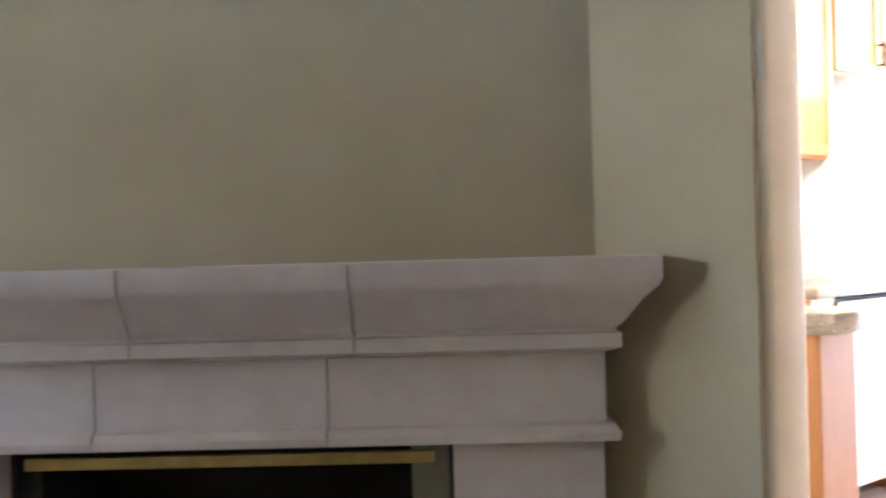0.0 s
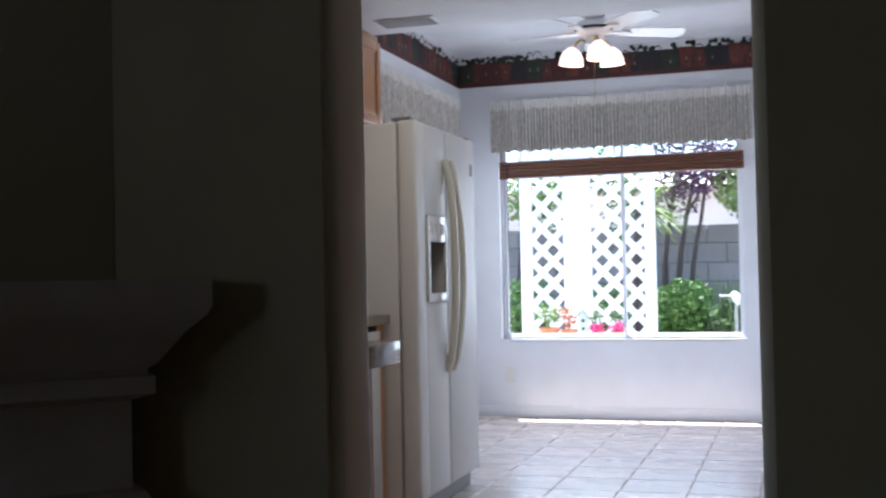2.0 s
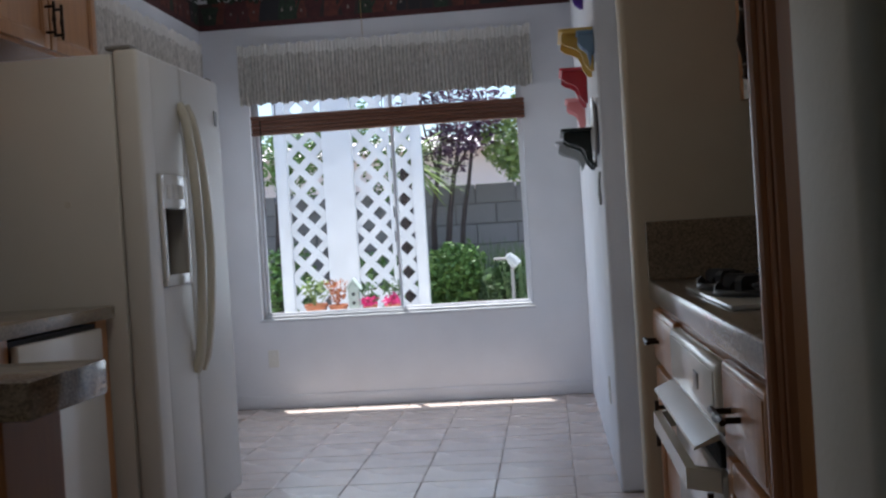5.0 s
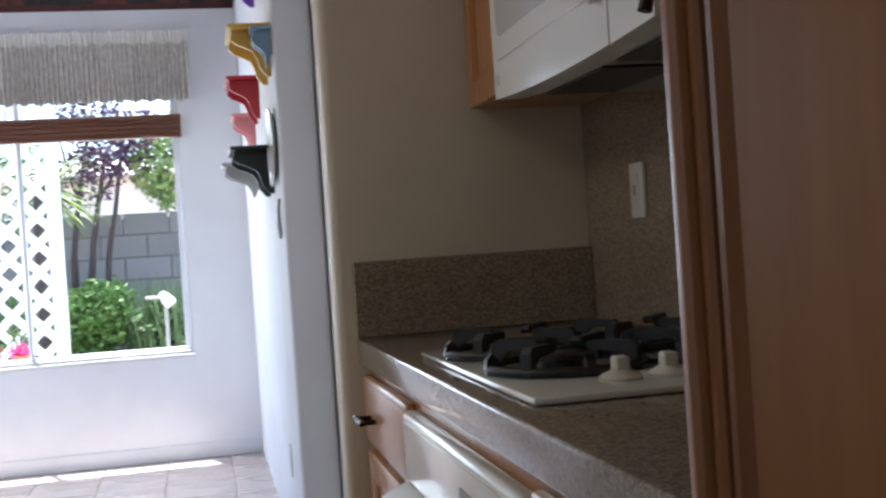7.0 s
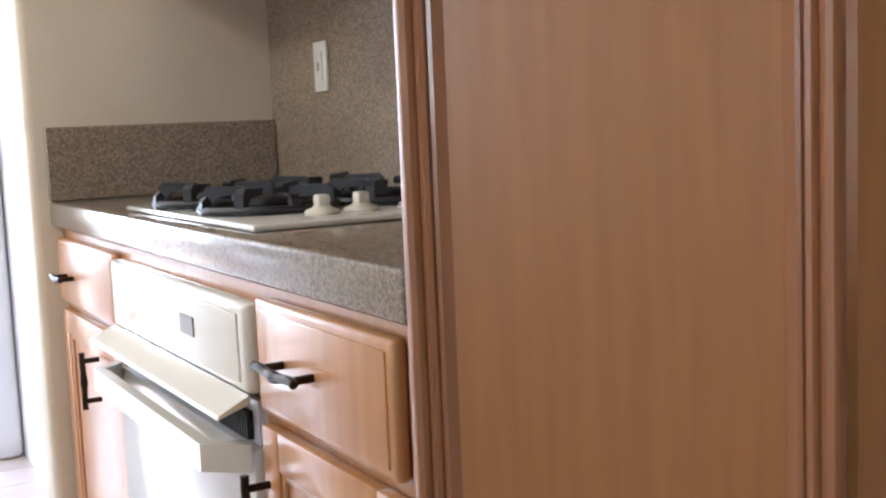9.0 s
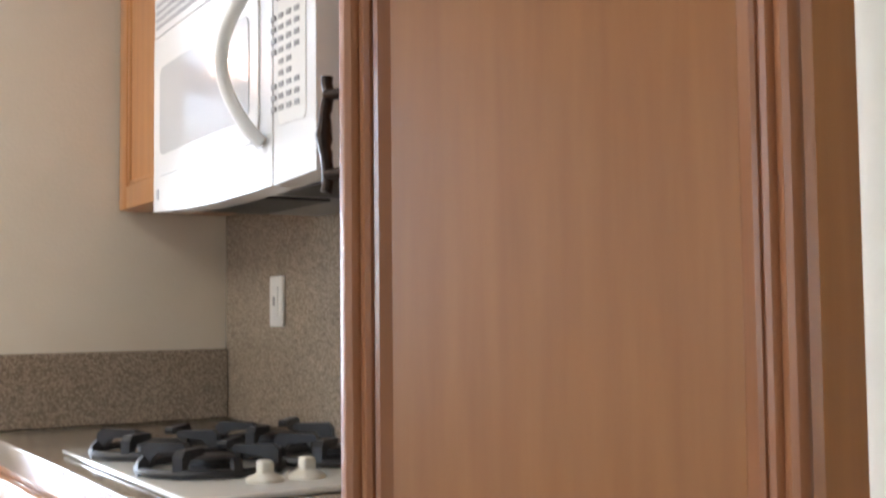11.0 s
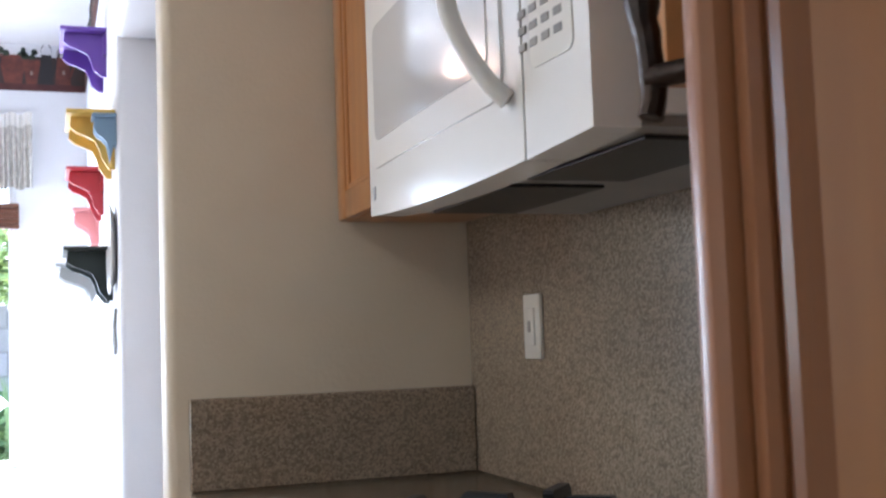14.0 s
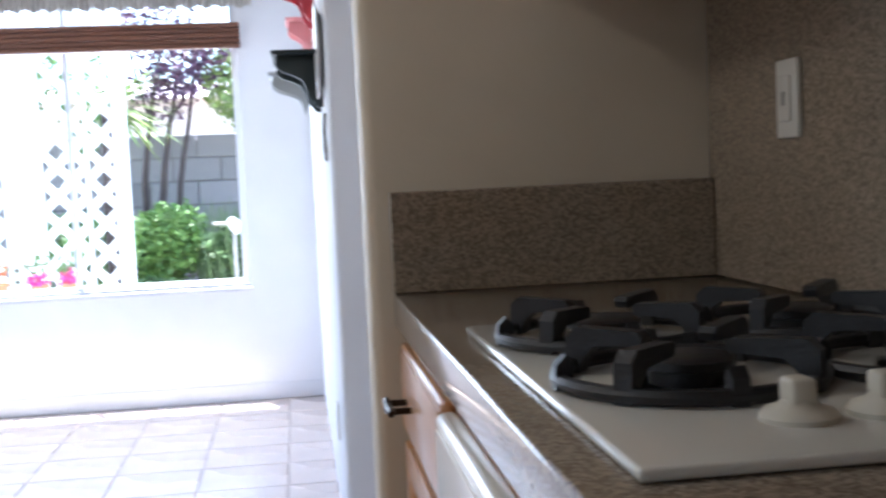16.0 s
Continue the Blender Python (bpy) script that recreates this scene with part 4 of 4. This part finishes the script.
b.lathe([(0.012, 0), (0.012, 0.004), (0, 0.004)], (-0.78, FY0, 1.24), 12, Matrix.Rotation(radians(90), 4, "X"))
b.done("side_cap", PLASTIC, fridge)

fridge_fit = Matrix(((1, 0, 0, -0.037), (0, 1.022, 0, 2.328 - 2.065 * 1.022), (0, 0, 1.02, 0), (0, 0, 0, 1)))
for part in fridge.children:
    part.data.transform(fridge_fit)

XB = -0.70
wbase = thing("base_cabinet", (-0.9, 1.6, 0), "honey wood base cabinet beside the dishwasher", "cabinet")
Build().box((XW + 0.003, 1.42, 0.1), (XB, 1.6, 0.872)).done("body", WOOD, wbase)
Build().box((XW + 0.003, 2.21, 0.0), (XB, 2.3, 0.872)).done("end_panel", WOOD, wbase)
dish = thing("dishwasher", (-0.9, 1.61, 0), "white dishwasher, its body blackened for the shaded gap under the counter", "dishwasher")
# body coloured near-black to give the shade in the gap above the door
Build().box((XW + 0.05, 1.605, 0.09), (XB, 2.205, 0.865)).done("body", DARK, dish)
Build().box((XB, 1.61, 0.1), (XB + 0.022, 2.2, 0.74), 0.006).done("door", ENAMEL, dish, smooth=True)
Build().box((XB, 1.61, 0.748), (XB + 0.026, 2.2, 0.852), 0.008).done("control_panel", ENAMEL, dish, smooth=True)
wcount = thing("countertop", (-0.9, 1.5, 0.875), "brown speckled granite countertop beside the refrigerator", "countertop")
Build().box((XW + 0.003, 1.42, 0.876), (-0.67, 2.31, 0.918), 0.005).done("slab", GRANITE, wcount, smooth=True)
Build().box((XW + 0.003, 1.42, 0.9185), (XW + 0.022, 2.31, 1.03), 0.002).done("splash", GRANITE, wcount)
pen = thing("peninsula", (-0.75, 1.1, 0), "honey wood peninsula with a granite top", "cabinet")
Build().box((XW + 0.003, 0.235, 0.0), (-0.03, 0.44, 0.852), 0.004).done("body", WOOD_DOOR, pen)
Build().box((XW + 0.003, 0.21, 0.854), (0.03, 0.5, 0.914), 0.006).done("slab", GRANITE, pen, smooth=True)

wup = thing("wall_cabinet", (-1.0, 1.2, 1.45), "honey wood wall cabinet over the counter", "cabinet")
XL = -1.1
Build().box((XW + 0.003, 0.62, 1.475), (XL, 2.39, ZK - 0.002)).done("body", WOOD, wup)
for y in (0.63, 1.215, 1.80):
    panel_door(wup, west(XL), y, y + 0.575, 1.49, ZK - 0.04)
twig_pull(wup, west(XL + 0.02), 1.84, 1.56, 1.66)
wov = thing("wall_cabinet", (-1.0, 2.17, 1.79), "honey wood two-door cabinet above the refrigerator", "cabinet")
Build().box((XW + 0.003, 2.4, 1.885), (XL, 3.35, ZK - 0.002)).done("body", WOOD, wov)
panel_door(wov, west(XL), 2.41, 2.868, 1.90, ZK - 0.04)
panel_door(wov, west(XL), 2.882, 3.34, 1.90, ZK - 0.04)
twig_pull(wov, west(XL + 0.02), 2.84, 1.96, 2.06)
twig_pull(wov, west(XL + 0.02), 2.91, 1.96, 2.06)

# ---------------------------------------------------------------- coloured bracket shelves


def bracket_shelf(y, z, color, name, width=0.16, depth=0.14, drop=0.17, gap=0.10):
    """A little shelf on two scrolled brackets."""
    s = thing("wall_shelf", (XN, y, z), f"small {name} painted wooden bracket shelf on the wall", "shelf", "bracket shelves on the nook wall")
    Build().box((XN - depth, y - width / 2, z - 0.012), (XN - 0.001, y + width / 2, z), 0.003).done("top", color, s, smooth=True)
    out = [(0.001, -0.013), (depth * 0.9, -0.013), (depth * 0.93, -0.045), (depth * 0.8, -0.062), (depth * 0.62, -0.07), (depth * 0.42, -0.085), (depth * 0.33, -0.11), (depth * 0.28, -0.14), (depth * 0.12, -drop), (0.001, -drop)]
    for yy in (y - gap / 2, y + gap / 2):
        Build().prism(out, lambda u, v, w: (XN - u, yy + w, z + v), (-0.008, 0.008)).done("bracket", color, s)
    Build().box((XN - 0.012, y - width / 2 + 0.02, z - 0.09), (XN - 0.001, y + width / 2 - 0.02, z - 0.013)).done("back_rail", color, s)
    return s


bracket_shelf(3.89, 2.266, PURPLE, "purple", 0.34, 0.15, 0.16, 0.24)
bracket_shelf(3.43, 1.892, YELLOW, "yellow", 0.34, 0.14, 0.17, 0.2)
bracket_shelf(3.25, 1.87, BLUE, "blue grey", 0.10, 0.07, 0.09, 0.05)
bracket_shelf(4.19, 1.84, RED, "red", 0.30, 0.13, 0.17, 0.2)
bracket_shelf(4.57, 1.74, PINK, "pink", 0.22, 0.10, 0.14, 0.12)
bracket_shelf(3.65, 1.504, BLACK, "black green", 0.34, 0.15, 0.17, 0.22)
bracket_shelf(4.04, 1.485, SILVER, "pale grey", 0.20, 0.17, 0.08, 0.12)

plate = thing("wall_plate", (XN, 3.36, 1.48), "round white ceramic plate hung on the wall", "plate")
Build().lathe([(0.0, 0.006), (0.09, 0.006), (0.10, 0.01), (0.135, 0.022), (0.137, 0.018), (0.10, 0.003), (0.0, 0.001)], (XN, 3.36, 1.482), 32, Matrix.Rotation(radians(-90), 4, "Y")).done("dish", CERAMIC, plate, smooth=True)
hook = thing("hanging_tool", (XN, 3.28, 1.25), "pale metal loop hanging on the wall below the plate", "wall hook")
b = Build()
b.tube([(XN - 0.006, 3.28, 1.30), (XN - 0.012, 3.27, 1.25), (XN - 0.008, 3.26, 1.19), (XN - 0.008, 3.29, 1.17), (XN - 0.012, 3.305, 1.21), (XN - 0.008, 3.285, 1.27)], 0.005, 8)
b.done("loop", GREYP, hook, smooth=True)


def wall_outlet(at, along, label):
    o = thing("wall_outlet", at, label, "outlet")
    x, y, z = at
    if along == "x":
        Build().box((x - 0.035, y - 0.006, z - 0.057), (x + 0.035, y - 0.0005, z + 0.057), 0.002).done("plate", PLASTIC, o)
        for k in (-0.02, 0.02):
            Build().box((x - 0.014, y - 0.008, z + k - 0.012), (x + 0.014, y - 0.0055, z + k + 0.012), 0.001).done("socket", PLASTIC, o)
    else:
        Build().box((x - 0.006, y - 0.035, z - 0.057), (x - 0.0005, y + 0.035, z + 0.057), 0.002).done("plate", PLASTIC, o)
        for k in (-0.02, 0.02):
            Build().box((x - 0.008, y - 0.014, z + k - 0.012), (x - 0.0055, y + 0.014, z + k + 0.012), 0.001).done("socket", PLASTIC, o)


wall_outlet((-1.05, YN, 0.33), "x", "white socket plate low on the window wall")
wall_outlet((XN, 3.6, 0.36), "y", "white socket plate low on the nook wall")
b = Build()
b.box((XW, YN - 0.011, 0.0), (XN, YN - 0.0005, 0.085), 0.004)
structure(b.done("baseboard", WHITE_WALL, smooth=True), "white painted baseboard", "baseboard")

# ---------------------------------------------------------------- the garden
structure(Build().prism([(YN + 0.14, -0.6), (90, -0.6), (90, 0.5), (11.2, 0.104), (6.25, -0.128), (YN + 0.14, -0.13)], lambda u, v, w: (w, u, v), (-60, 60)).done("ground", SOIL), "bare garden soil", "ground")
# patio drawn out under the lattice as a reflector for it
structure(Build().prism([(YN + 0.141, -0.2), (8.8, -0.1), (8.8, 0.004), (6.25, -0.116), (YN + 0.141, -0.118)], lambda u, v, w: (w, u, v), (-3.5, 3.5)).done("patio", PATIO), "pale concrete patio, extended to bounce sun onto the lattice", "patio")

fence_y = 7.7
slope = Matrix(((1.121, -0.019, 0, 0.885 - 1.121 * 0.767 - 0.019 * 2.331), (0, 1.121, 0, -2.302 + 1.121 * 2.331), (0, 0.0521, 1.121, 1.111 - 1.121 * 1.338 + 0.0521 * 2.331), (0, 0, 0, 1)))
trees, pots = [], []
screen = thing("lattice_screen", (-0.7, fence_y, -0.12), "white painted lattice screen with square posts", "trellis")
for x0, x1 in ((-1.345, -1.25), (-0.945, -0.70), (-0.215, -0.125)):
    Build().box((x0, fence_y - 0.05, -0.12), (x1, fence_y + 0.05, 2.5), 0.006).done("post", LATTICE, screen, smooth=True)
Build().box((-2.3, fence_y - 0.06, 2.3), (0.3, fence_y + 0.06, 2.45), 0.005).done("beam", LATTICE, screen)


def lattice(x0, x1, z0, z1):
    """Crossed diagonal laths, clipped to a rectangle."""
    step, w = 0.2, 0.058
    for sgn, off in ((1, 0.012), (-1, 0.003)):
        b = Build()
        k = -int((z1 - z0 + x1 - x0) / step) - 2
        while k < int((z1 - z0 + x1 - x0) / step) + 2:
            # a lath on the line z - z0 = sgn * (x - x0) + k * step, clipped
            pts = []
            for c in (-w * 0.707, w * 0.707):
                lo, hi = x0, x1
                f = lambda x, c=c, k=k: z0 + sgn * (x - x0) + k * step + c
                if sgn > 0:
                    lo, hi = max(lo, x0 - k * step - c), min(hi, x0 + (z1 - z0) - k * step - c)
                else:
                    lo, hi = max(lo, x0 + k * step + c - (z1 - z0)), min(hi, x0 + k * step + c)
                pts.append((lo, hi, f))
            if all(hi - lo > 0.01 for lo, hi, _ in pts):
                (l0, h0, f0), (l1, h1, f1) = pts
                poly = [(l0, f0(l0)), (h0, f0(h0)), (h1, f1(h1)), (l1, f1(l1))]
                b.prism(poly, lambda u, v, d: (u, fence_y + off - d, v), (0, 0.008))
            k += 1
        b.done("lath", LATTICE, screen)


lattice(-1.25, -0.945, -0.05, 2.3)
lattice(-0.70, -0.405, -0.05, 2.3)
lattice(-0.395, -0.215, -0.05, 2.3)
Build().box((-0.41, fence_y - 0.02, -0.1), (-0.39, fence_y + 0.02, 2.3)).done("stud", LATTICE, screen)

# block wall of the neighbour: courses of separate blocks
BY, BTOP = 9.7, 1.235
core = structure(Build().box((-6, BY + 0.012, -0.3), (6, BY + 0.16, BTOP - 0.06)).done("wall_garden", MORTAR), "grey concrete block garden wall", "garden wall")
me_block = Build().box((-0.195, 0, 0), (0.195, 0.15, 0.192), 0.006, 1).done("block", BLOCK)
mesh_block = me_block.data
bpy.data.objects.remove(me_block)
for row in range(7):
    z = BTOP - 0.2 - 0.203 * row
    for k in range(-5, 8):
        ob = new("block", mesh_block)
        ob.location = slope @ Vector((k * 0.405 + (0.2 if row % 2 else 0.0), BY - 0.002 + 0.004 * ((k * 7 + row * 3) % 3), z))
        ob.scale = (1.121, 1.0, 1.121)
        ob.parent = core


def leaves(b, at, spread, count, size, rnd, flat=0.5, droop=0.0):
    """Many small pointed leaves scattered in a lumpy ellipsoid."""
    at = Vector(at)
    for _ in range(count):
        d = Vector((rnd.gauss(0, 1), rnd.gauss(0, 1), rnd.gauss(0, 1))).normalized()
        r = rnd.random() ** 0.35
        lump = 0.8 + 0.3 * noise.noise(d * 2.3 + at)
        c = at + Vector((d.x * spread[0], d.y * spread[1], d.z * spread[2])) * r * lump
        u = Vector((rnd.gauss(0, 1), rnd.gauss(0, 1), rnd.gauss(0, flat) - droop)).normalized()
        v = u.orthogonal().normalized()
        v = Matrix.Rotation(rnd.uniform(0, 6.28), 3, u) @ v
        s = size * rnd.uniform(0.6, 1.3)
        b.quad(c - u * s * 0.5, c + v * s * 0.24, c + u * s * 0.55, c - v * s * 0.24)


rnd = random.Random(11)
bush = thing("bush", (0.1, 8.75, -0.12), "round clipped bright green bush by the wall", "bush")
b = Build()
leaves(b, (0.02, 8.75, 0.40), (0.36, 0.38, 0.40), 5200, 0.05, rnd)
leaves(b, (-0.12, 8.7, 0.30), (0.26, 0.3, 0.36), 2200, 0.05, rnd)
b.done("foliage", LEAF, bush)
Build().tube([(0.05, 8.75, -0.12), (0.03, 8.76, 0.2), (0.0, 8.75, 0.5)], 0.03, 8).done("stem", BARK, bush)

shrub = thing("shrub", (0.55, 8.6, -0.12), "low dark green leafy shrub beside the wall", "shrub")
b = Build()
leaves(b, (0.52, 8.7, 0.26), (0.34, 0.3, 0.36), 2000, 0.07, rnd)
leaves(b, (-0.05, 8.2, 0.05), (0.32, 0.25, 0.18), 1200, 0.07, rnd)
for _ in range(150):
    p = Vector((rnd.uniform(0.3, 0.8), rnd.uniform(8.5, 8.9), -0.12))
    q = p + Vector((rnd.gauss(0, 0.12), rnd.gauss(0, 0.1), rnd.uniform(0.4, 0.85)))
    n = Vector((0.011, 0, 0))
    b.quad(p - n, p + n, q + n * 0.2, q - n * 0.2)
b.done("foliage", LEAF2, shrub)


def tree(at, limbs, crown, leaf, material, label, seed):
    rnd = random.Random(seed)
    t = thing("tree", at, label, "tree")
    b = Build()
    for path, r in limbs:
        n = 10
        pts, rad = [], []
        p0, p1, p2 = (Vector(p) for p in path)
        for i in range(n + 1):
            f = i / n
            pts.append(p0 * (1 - f) ** 2 + p1 * 2 * f * (1 - f) + p2 * f * f + Vector((rnd.gauss(0, 0.006), rnd.gauss(0, 0.006), 0)))
            rad.append(r * (1 - 0.65 * f))
        b.tube(pts, r, 8, rad)
    b.done("trunk", BARK, t, smooth=True)
    b = Build()
    for c, s, k in crown:
        leaves(b, c, s, k, leaf, rnd, 0.6, 0.2)
    b.done("crown", material, t)
    trees.append(t)
    return t


tree((-0.1, 9.2, -0.12),
     [(((-0.13, 9.2, -0.15), (-0.10, 9.2, 0.7), (0.12, 9.2, 1.75)), 0.045), (((-0.22, 9.25, -0.15), (-0.25, 9.2, 0.8), (-0.02, 9.2, 1.9)), 0.04),
      (((-0.05, 9.2, -0.15), (0.08, 9.2, 0.8), (0.28, 9.3, 1.9)), 0.035), (((0.02, 9.2, 1.3), (0.2, 9.2, 1.6), (0.45, 9.1, 2.0)), 0.018),
      (((-0.1, 9.2, 1.3), (-0.2, 9.2, 1.6), (-0.25, 9.1, 2.0)), 0.018)],
     [((0.12, 9.2, 1.72), (0.42, 0.4, 0.28), 800), ((-0.05, 9.3, 1.55), (0.35, 0.35, 0.3), 330), ((-0.1, 9.3, 2.1), (0.5, 0.4, 0.35), 800), ((0.35, 9.1, 1.95), (0.3, 0.3, 0.25), 450)], 0.06, PLUM,
     "multi-stemmed tree with dark plum leaves", 21)
tree((1.1, 9.4, -0.12), [(((1.1, 9.4, -0.15), (1.05, 9.4, 1.0), (0.8, 9.4, 2.1)), 0.05), (((1.0, 9.4, 1.3), (0.8, 9.3, 1.6), (0.55, 9.2, 1.8)), 0.02)],
     [((0.52, 9.3, 1.68), (0.3, 0.3, 0.4), 1500), ((0.95, 9.4, 2.1), (0.45, 0.4, 0.4), 1600), ((0.6, 9.3, 1.38), (0.12, 0.2, 0.2), 300)], 0.06, LEAF3,
     "small tree with bright green leaves over the wall", 22)
tree((-1.75, 9.2, -0.12), [(((-1.75, 9.2, -0.15), (-1.7, 9.2, 1.0), (-1.6, 9.2, 2.1)), 0.05)],
     [((-1.5, 9.2, 1.6), (0.45, 0.4, 0.5), 1900), ((-1.0, 9.3, 1.8), (0.4, 0.3, 0.4), 1100), ((-1.6, 9.0, 0.4), (0.4, 0.4, 0.5), 1500), ((-0.55, 9.2, 1.5), (0.35, 0.3, 0.5), 1000), ((-0.7, 9.1, 0.3), (0.5, 0.4, 0.5), 1600)], 0.06, LEAF,
     "green leafy tree behind the lattice", 23)

palm = thing("palm_plant", (-0.2, 8.4, -0.12), "spiky yellow-green palm leaves beside the lattice", "palm")
b = Build()
c0 = Vector((-0.35, 8.5, 1.45))
for k in range(90):
    a, e = rnd.uniform(-1.2, 1.2), rnd.uniform(-0.5, 0.7)
    d = Vector((math.cos(a) * math.cos(e), math.sin(a) * math.cos(e) - 0.2, math.sin(e))).normalized()
    L = rnd.uniform(0.35, 0.66)
    side = d.cross(Vector((0, 0, 1))).normalized() * 0.016
    mid, tip = c0 + d * L * 0.55, c0 + d * L + Vector((0, 0, -0.12 * L))
    b.quad(c0 - side * 0.3, c0 + side * 0.3, mid + side, mid - side)
    b.quad(mid - side, mid + side, tip + side * 0.1, tip - side * 0.1)
b.done("fronds", LEAF3, palm)
Build().tube([(-0.37, 8.52, -0.12), (-0.38, 8.52, 0.7), (-0.35, 8.5, 1.46)], 0.05, 10).done("trunk", BARK, palm, smooth=True)

house = thing("house", (1.0, 30, -0.12), "pale stucco neighbouring house beyond the garden wall", "house")
Build().box((-14, 30, -1.6), (14, 33, 2.15)).done("wall", STUCCO, house)
Build().prism([(-0.5, 2.15), (4.0, 2.15), (1.8, 2.6)], lambda u, v, w: (w, 29.6 + u, v), (-14.4, 14.4)).done("roof", STUCCO, house)

# potted plants and ornaments on a shelf outside the window
ledge = thing("plant_ledge", (-0.45, 5.42, -0.12), "white slatted plant stand outside the window", "plant stand")
Build().box((-0.95, 5.3, 0.475), (0.1, 5.55, 0.50), 0.003).done("top", LATTICE, ledge)
for x in (-0.92, 0.07):
    for y in (5.32, 5.53):
        Build().box((x - 0.02, y - 0.02, -0.12), (x + 0.02, y + 0.02, 0.475)).done("leg", LATTICE, ledge)


def potted(x, r, leafmat, label, spread, count, petals=None):
    p = thing("potted_plant", (x, 5.42, 0.5), label, "potted plant")
    pots.append(p)
    Build().lathe([(0.0, 0.0), (r * 0.7, 0.0), (r * 0.92, r * 0.6), (r, r * 0.62), (r, r * 0.85), (r * 0.9, r * 0.85), (r * 0.86, r * 0.7), (0, r * 0.7)], (x, 5.42, 0.501), 22).done("pot", CLAY, p, smooth=True)
    b = Build()
    for _ in range(7):
        q = Vector((x + rnd.gauss(0, spread * 0.5), 5.42 + rnd.gauss(0, 0.03), 0.5 + r + rnd.uniform(0.05, 0.16)))
        b.rod((x + rnd.uniform(-0.02, 0.02), 5.42, 0.5 + r * 0.7), q, 0.003, seg=5)
    leaves(b, (x, 5.42, 0.5 + r + 0.09), (spread, 0.06, 0.085), count, 0.035, rnd)
    b.done("foliage", leafmat, p)
    if petals:
        b = Build()
        leaves(b, (x, 5.40, 0.5 + r + 0.02), (spread, 0.05, 0.05), 60, 0.04, rnd)
        b.done("blossom", petals, p)


potted(-0.64, 0.075, LEAF3, "clay pot with a yellow-green seedling", 0.11, 110)
potted(-0.50, 0.062, CLAY, "clay pot with reddish leaves", 0.09, 70)
potted(-0.16, 0.05, LEAF2, "clay pot with bright pink flowers", 0.08, 50, PETAL)
potted(-0.30, 0.045, LEAF2, "small clay pot with pink flowers", 0.07, 40, PETAL)
bh = thing("birdhouse", (-0.40, 5.44, 0.5), "small pale green wooden birdhouse", "birdhouse")
Build().prism([(-0.03, 0), (0.03, 0), (0.034, 0.15), (0.0, 0.2), (-0.034, 0.15)], lambda u, v, w: (-0.40 + u, 5.44 + w, 0.5 + v), (-0.03, 0.03)).done("box", BIRD, bh)
b = Build()
for s in (-1, 1):
    b.prism([(0, 0.2), (s * 0.045, 0.14), (s * 0.05, 0.146), (0, 0.212)], lambda u, v, w: (-0.40 + u, 5.44 + w, 0.5 + v), (-0.045, 0.04))
b.done("roof", BIRD, bh)
b = Build()
for z in (0.06, 0.115):
    b.lathe([(0.011, 0), (0.011, 0.004), (0.0, 0.004)], (-0.40, 5.412, 0.5 + z), 12, Matrix.Rotation(radians(90), 4, "X"))
b.done("entrance", DARK, bh)
garden_lamp = thing("garden_lamp", (0.55, 7.6, -0.12), "grey garden spotlight on a stake", "garden lamp")
Build().rod((0.42, 7.6, 0.62), (0.56, 7.6, 0.62), 0.012).rod((0.56, 7.6, -0.12), (0.56, 7.6, 0.6), 0.014).done("stake", GREYP, garden_lamp)
Build().lathe([(0, 0.07), (0.03, 0.06), (0.045, 0.0), (0.045, -0.05), (0.0, -0.05)], (0.57, 7.6, 0.60), 16, Matrix.Rotation(radians(-40), 4, "Y")).done("head", SILVER, garden_lamp, smooth=True)

# the garden lies on rising ground: all of it set back and up the slope
for top in (screen, bush, shrub, palm, house, ledge, bh, garden_lamp, *trees, *pots):
    top.location = slope @ top.location
    for part in top.children:
        part.data.transform(slope)
        part.matrix_parent_inverse = Matrix.Translation(top.location).inverted()
core.data.transform(slope)

# ---------------------------------------------------------------- floor tiles, last
S = 0.335
floor = structure(Build().box((XW - 0.05, YD1 - 0.022, -0.06), (2.0, YN + 0.02, -0.004)).done("floor", GROUT), "square beige ceramic floor tiles with dark joints", "floor")
tile = Build().box((-S / 2 + 0.0024, -S / 2 + 0.0024, -0.008), (S / 2 - 0.0024, S / 2 - 0.0024, 0.0), 0.002, 1).done("tile", TILE)
tile_mesh = tile.data
bpy.data.objects.remove(tile)
for i in range(-4, 5):
    for j in range(0, 20):
        x, y = 0.18 + S * (i - 0.5), YN - 0.03 - S * (j + 0.5)
        if x - S / 2 > 1.8 or x + S / 2 < XW - 0.1:
            continue
        ob = new("tile", tile_mesh)
        ob.location = (x, y, 0.0)
        ob.parent = floor
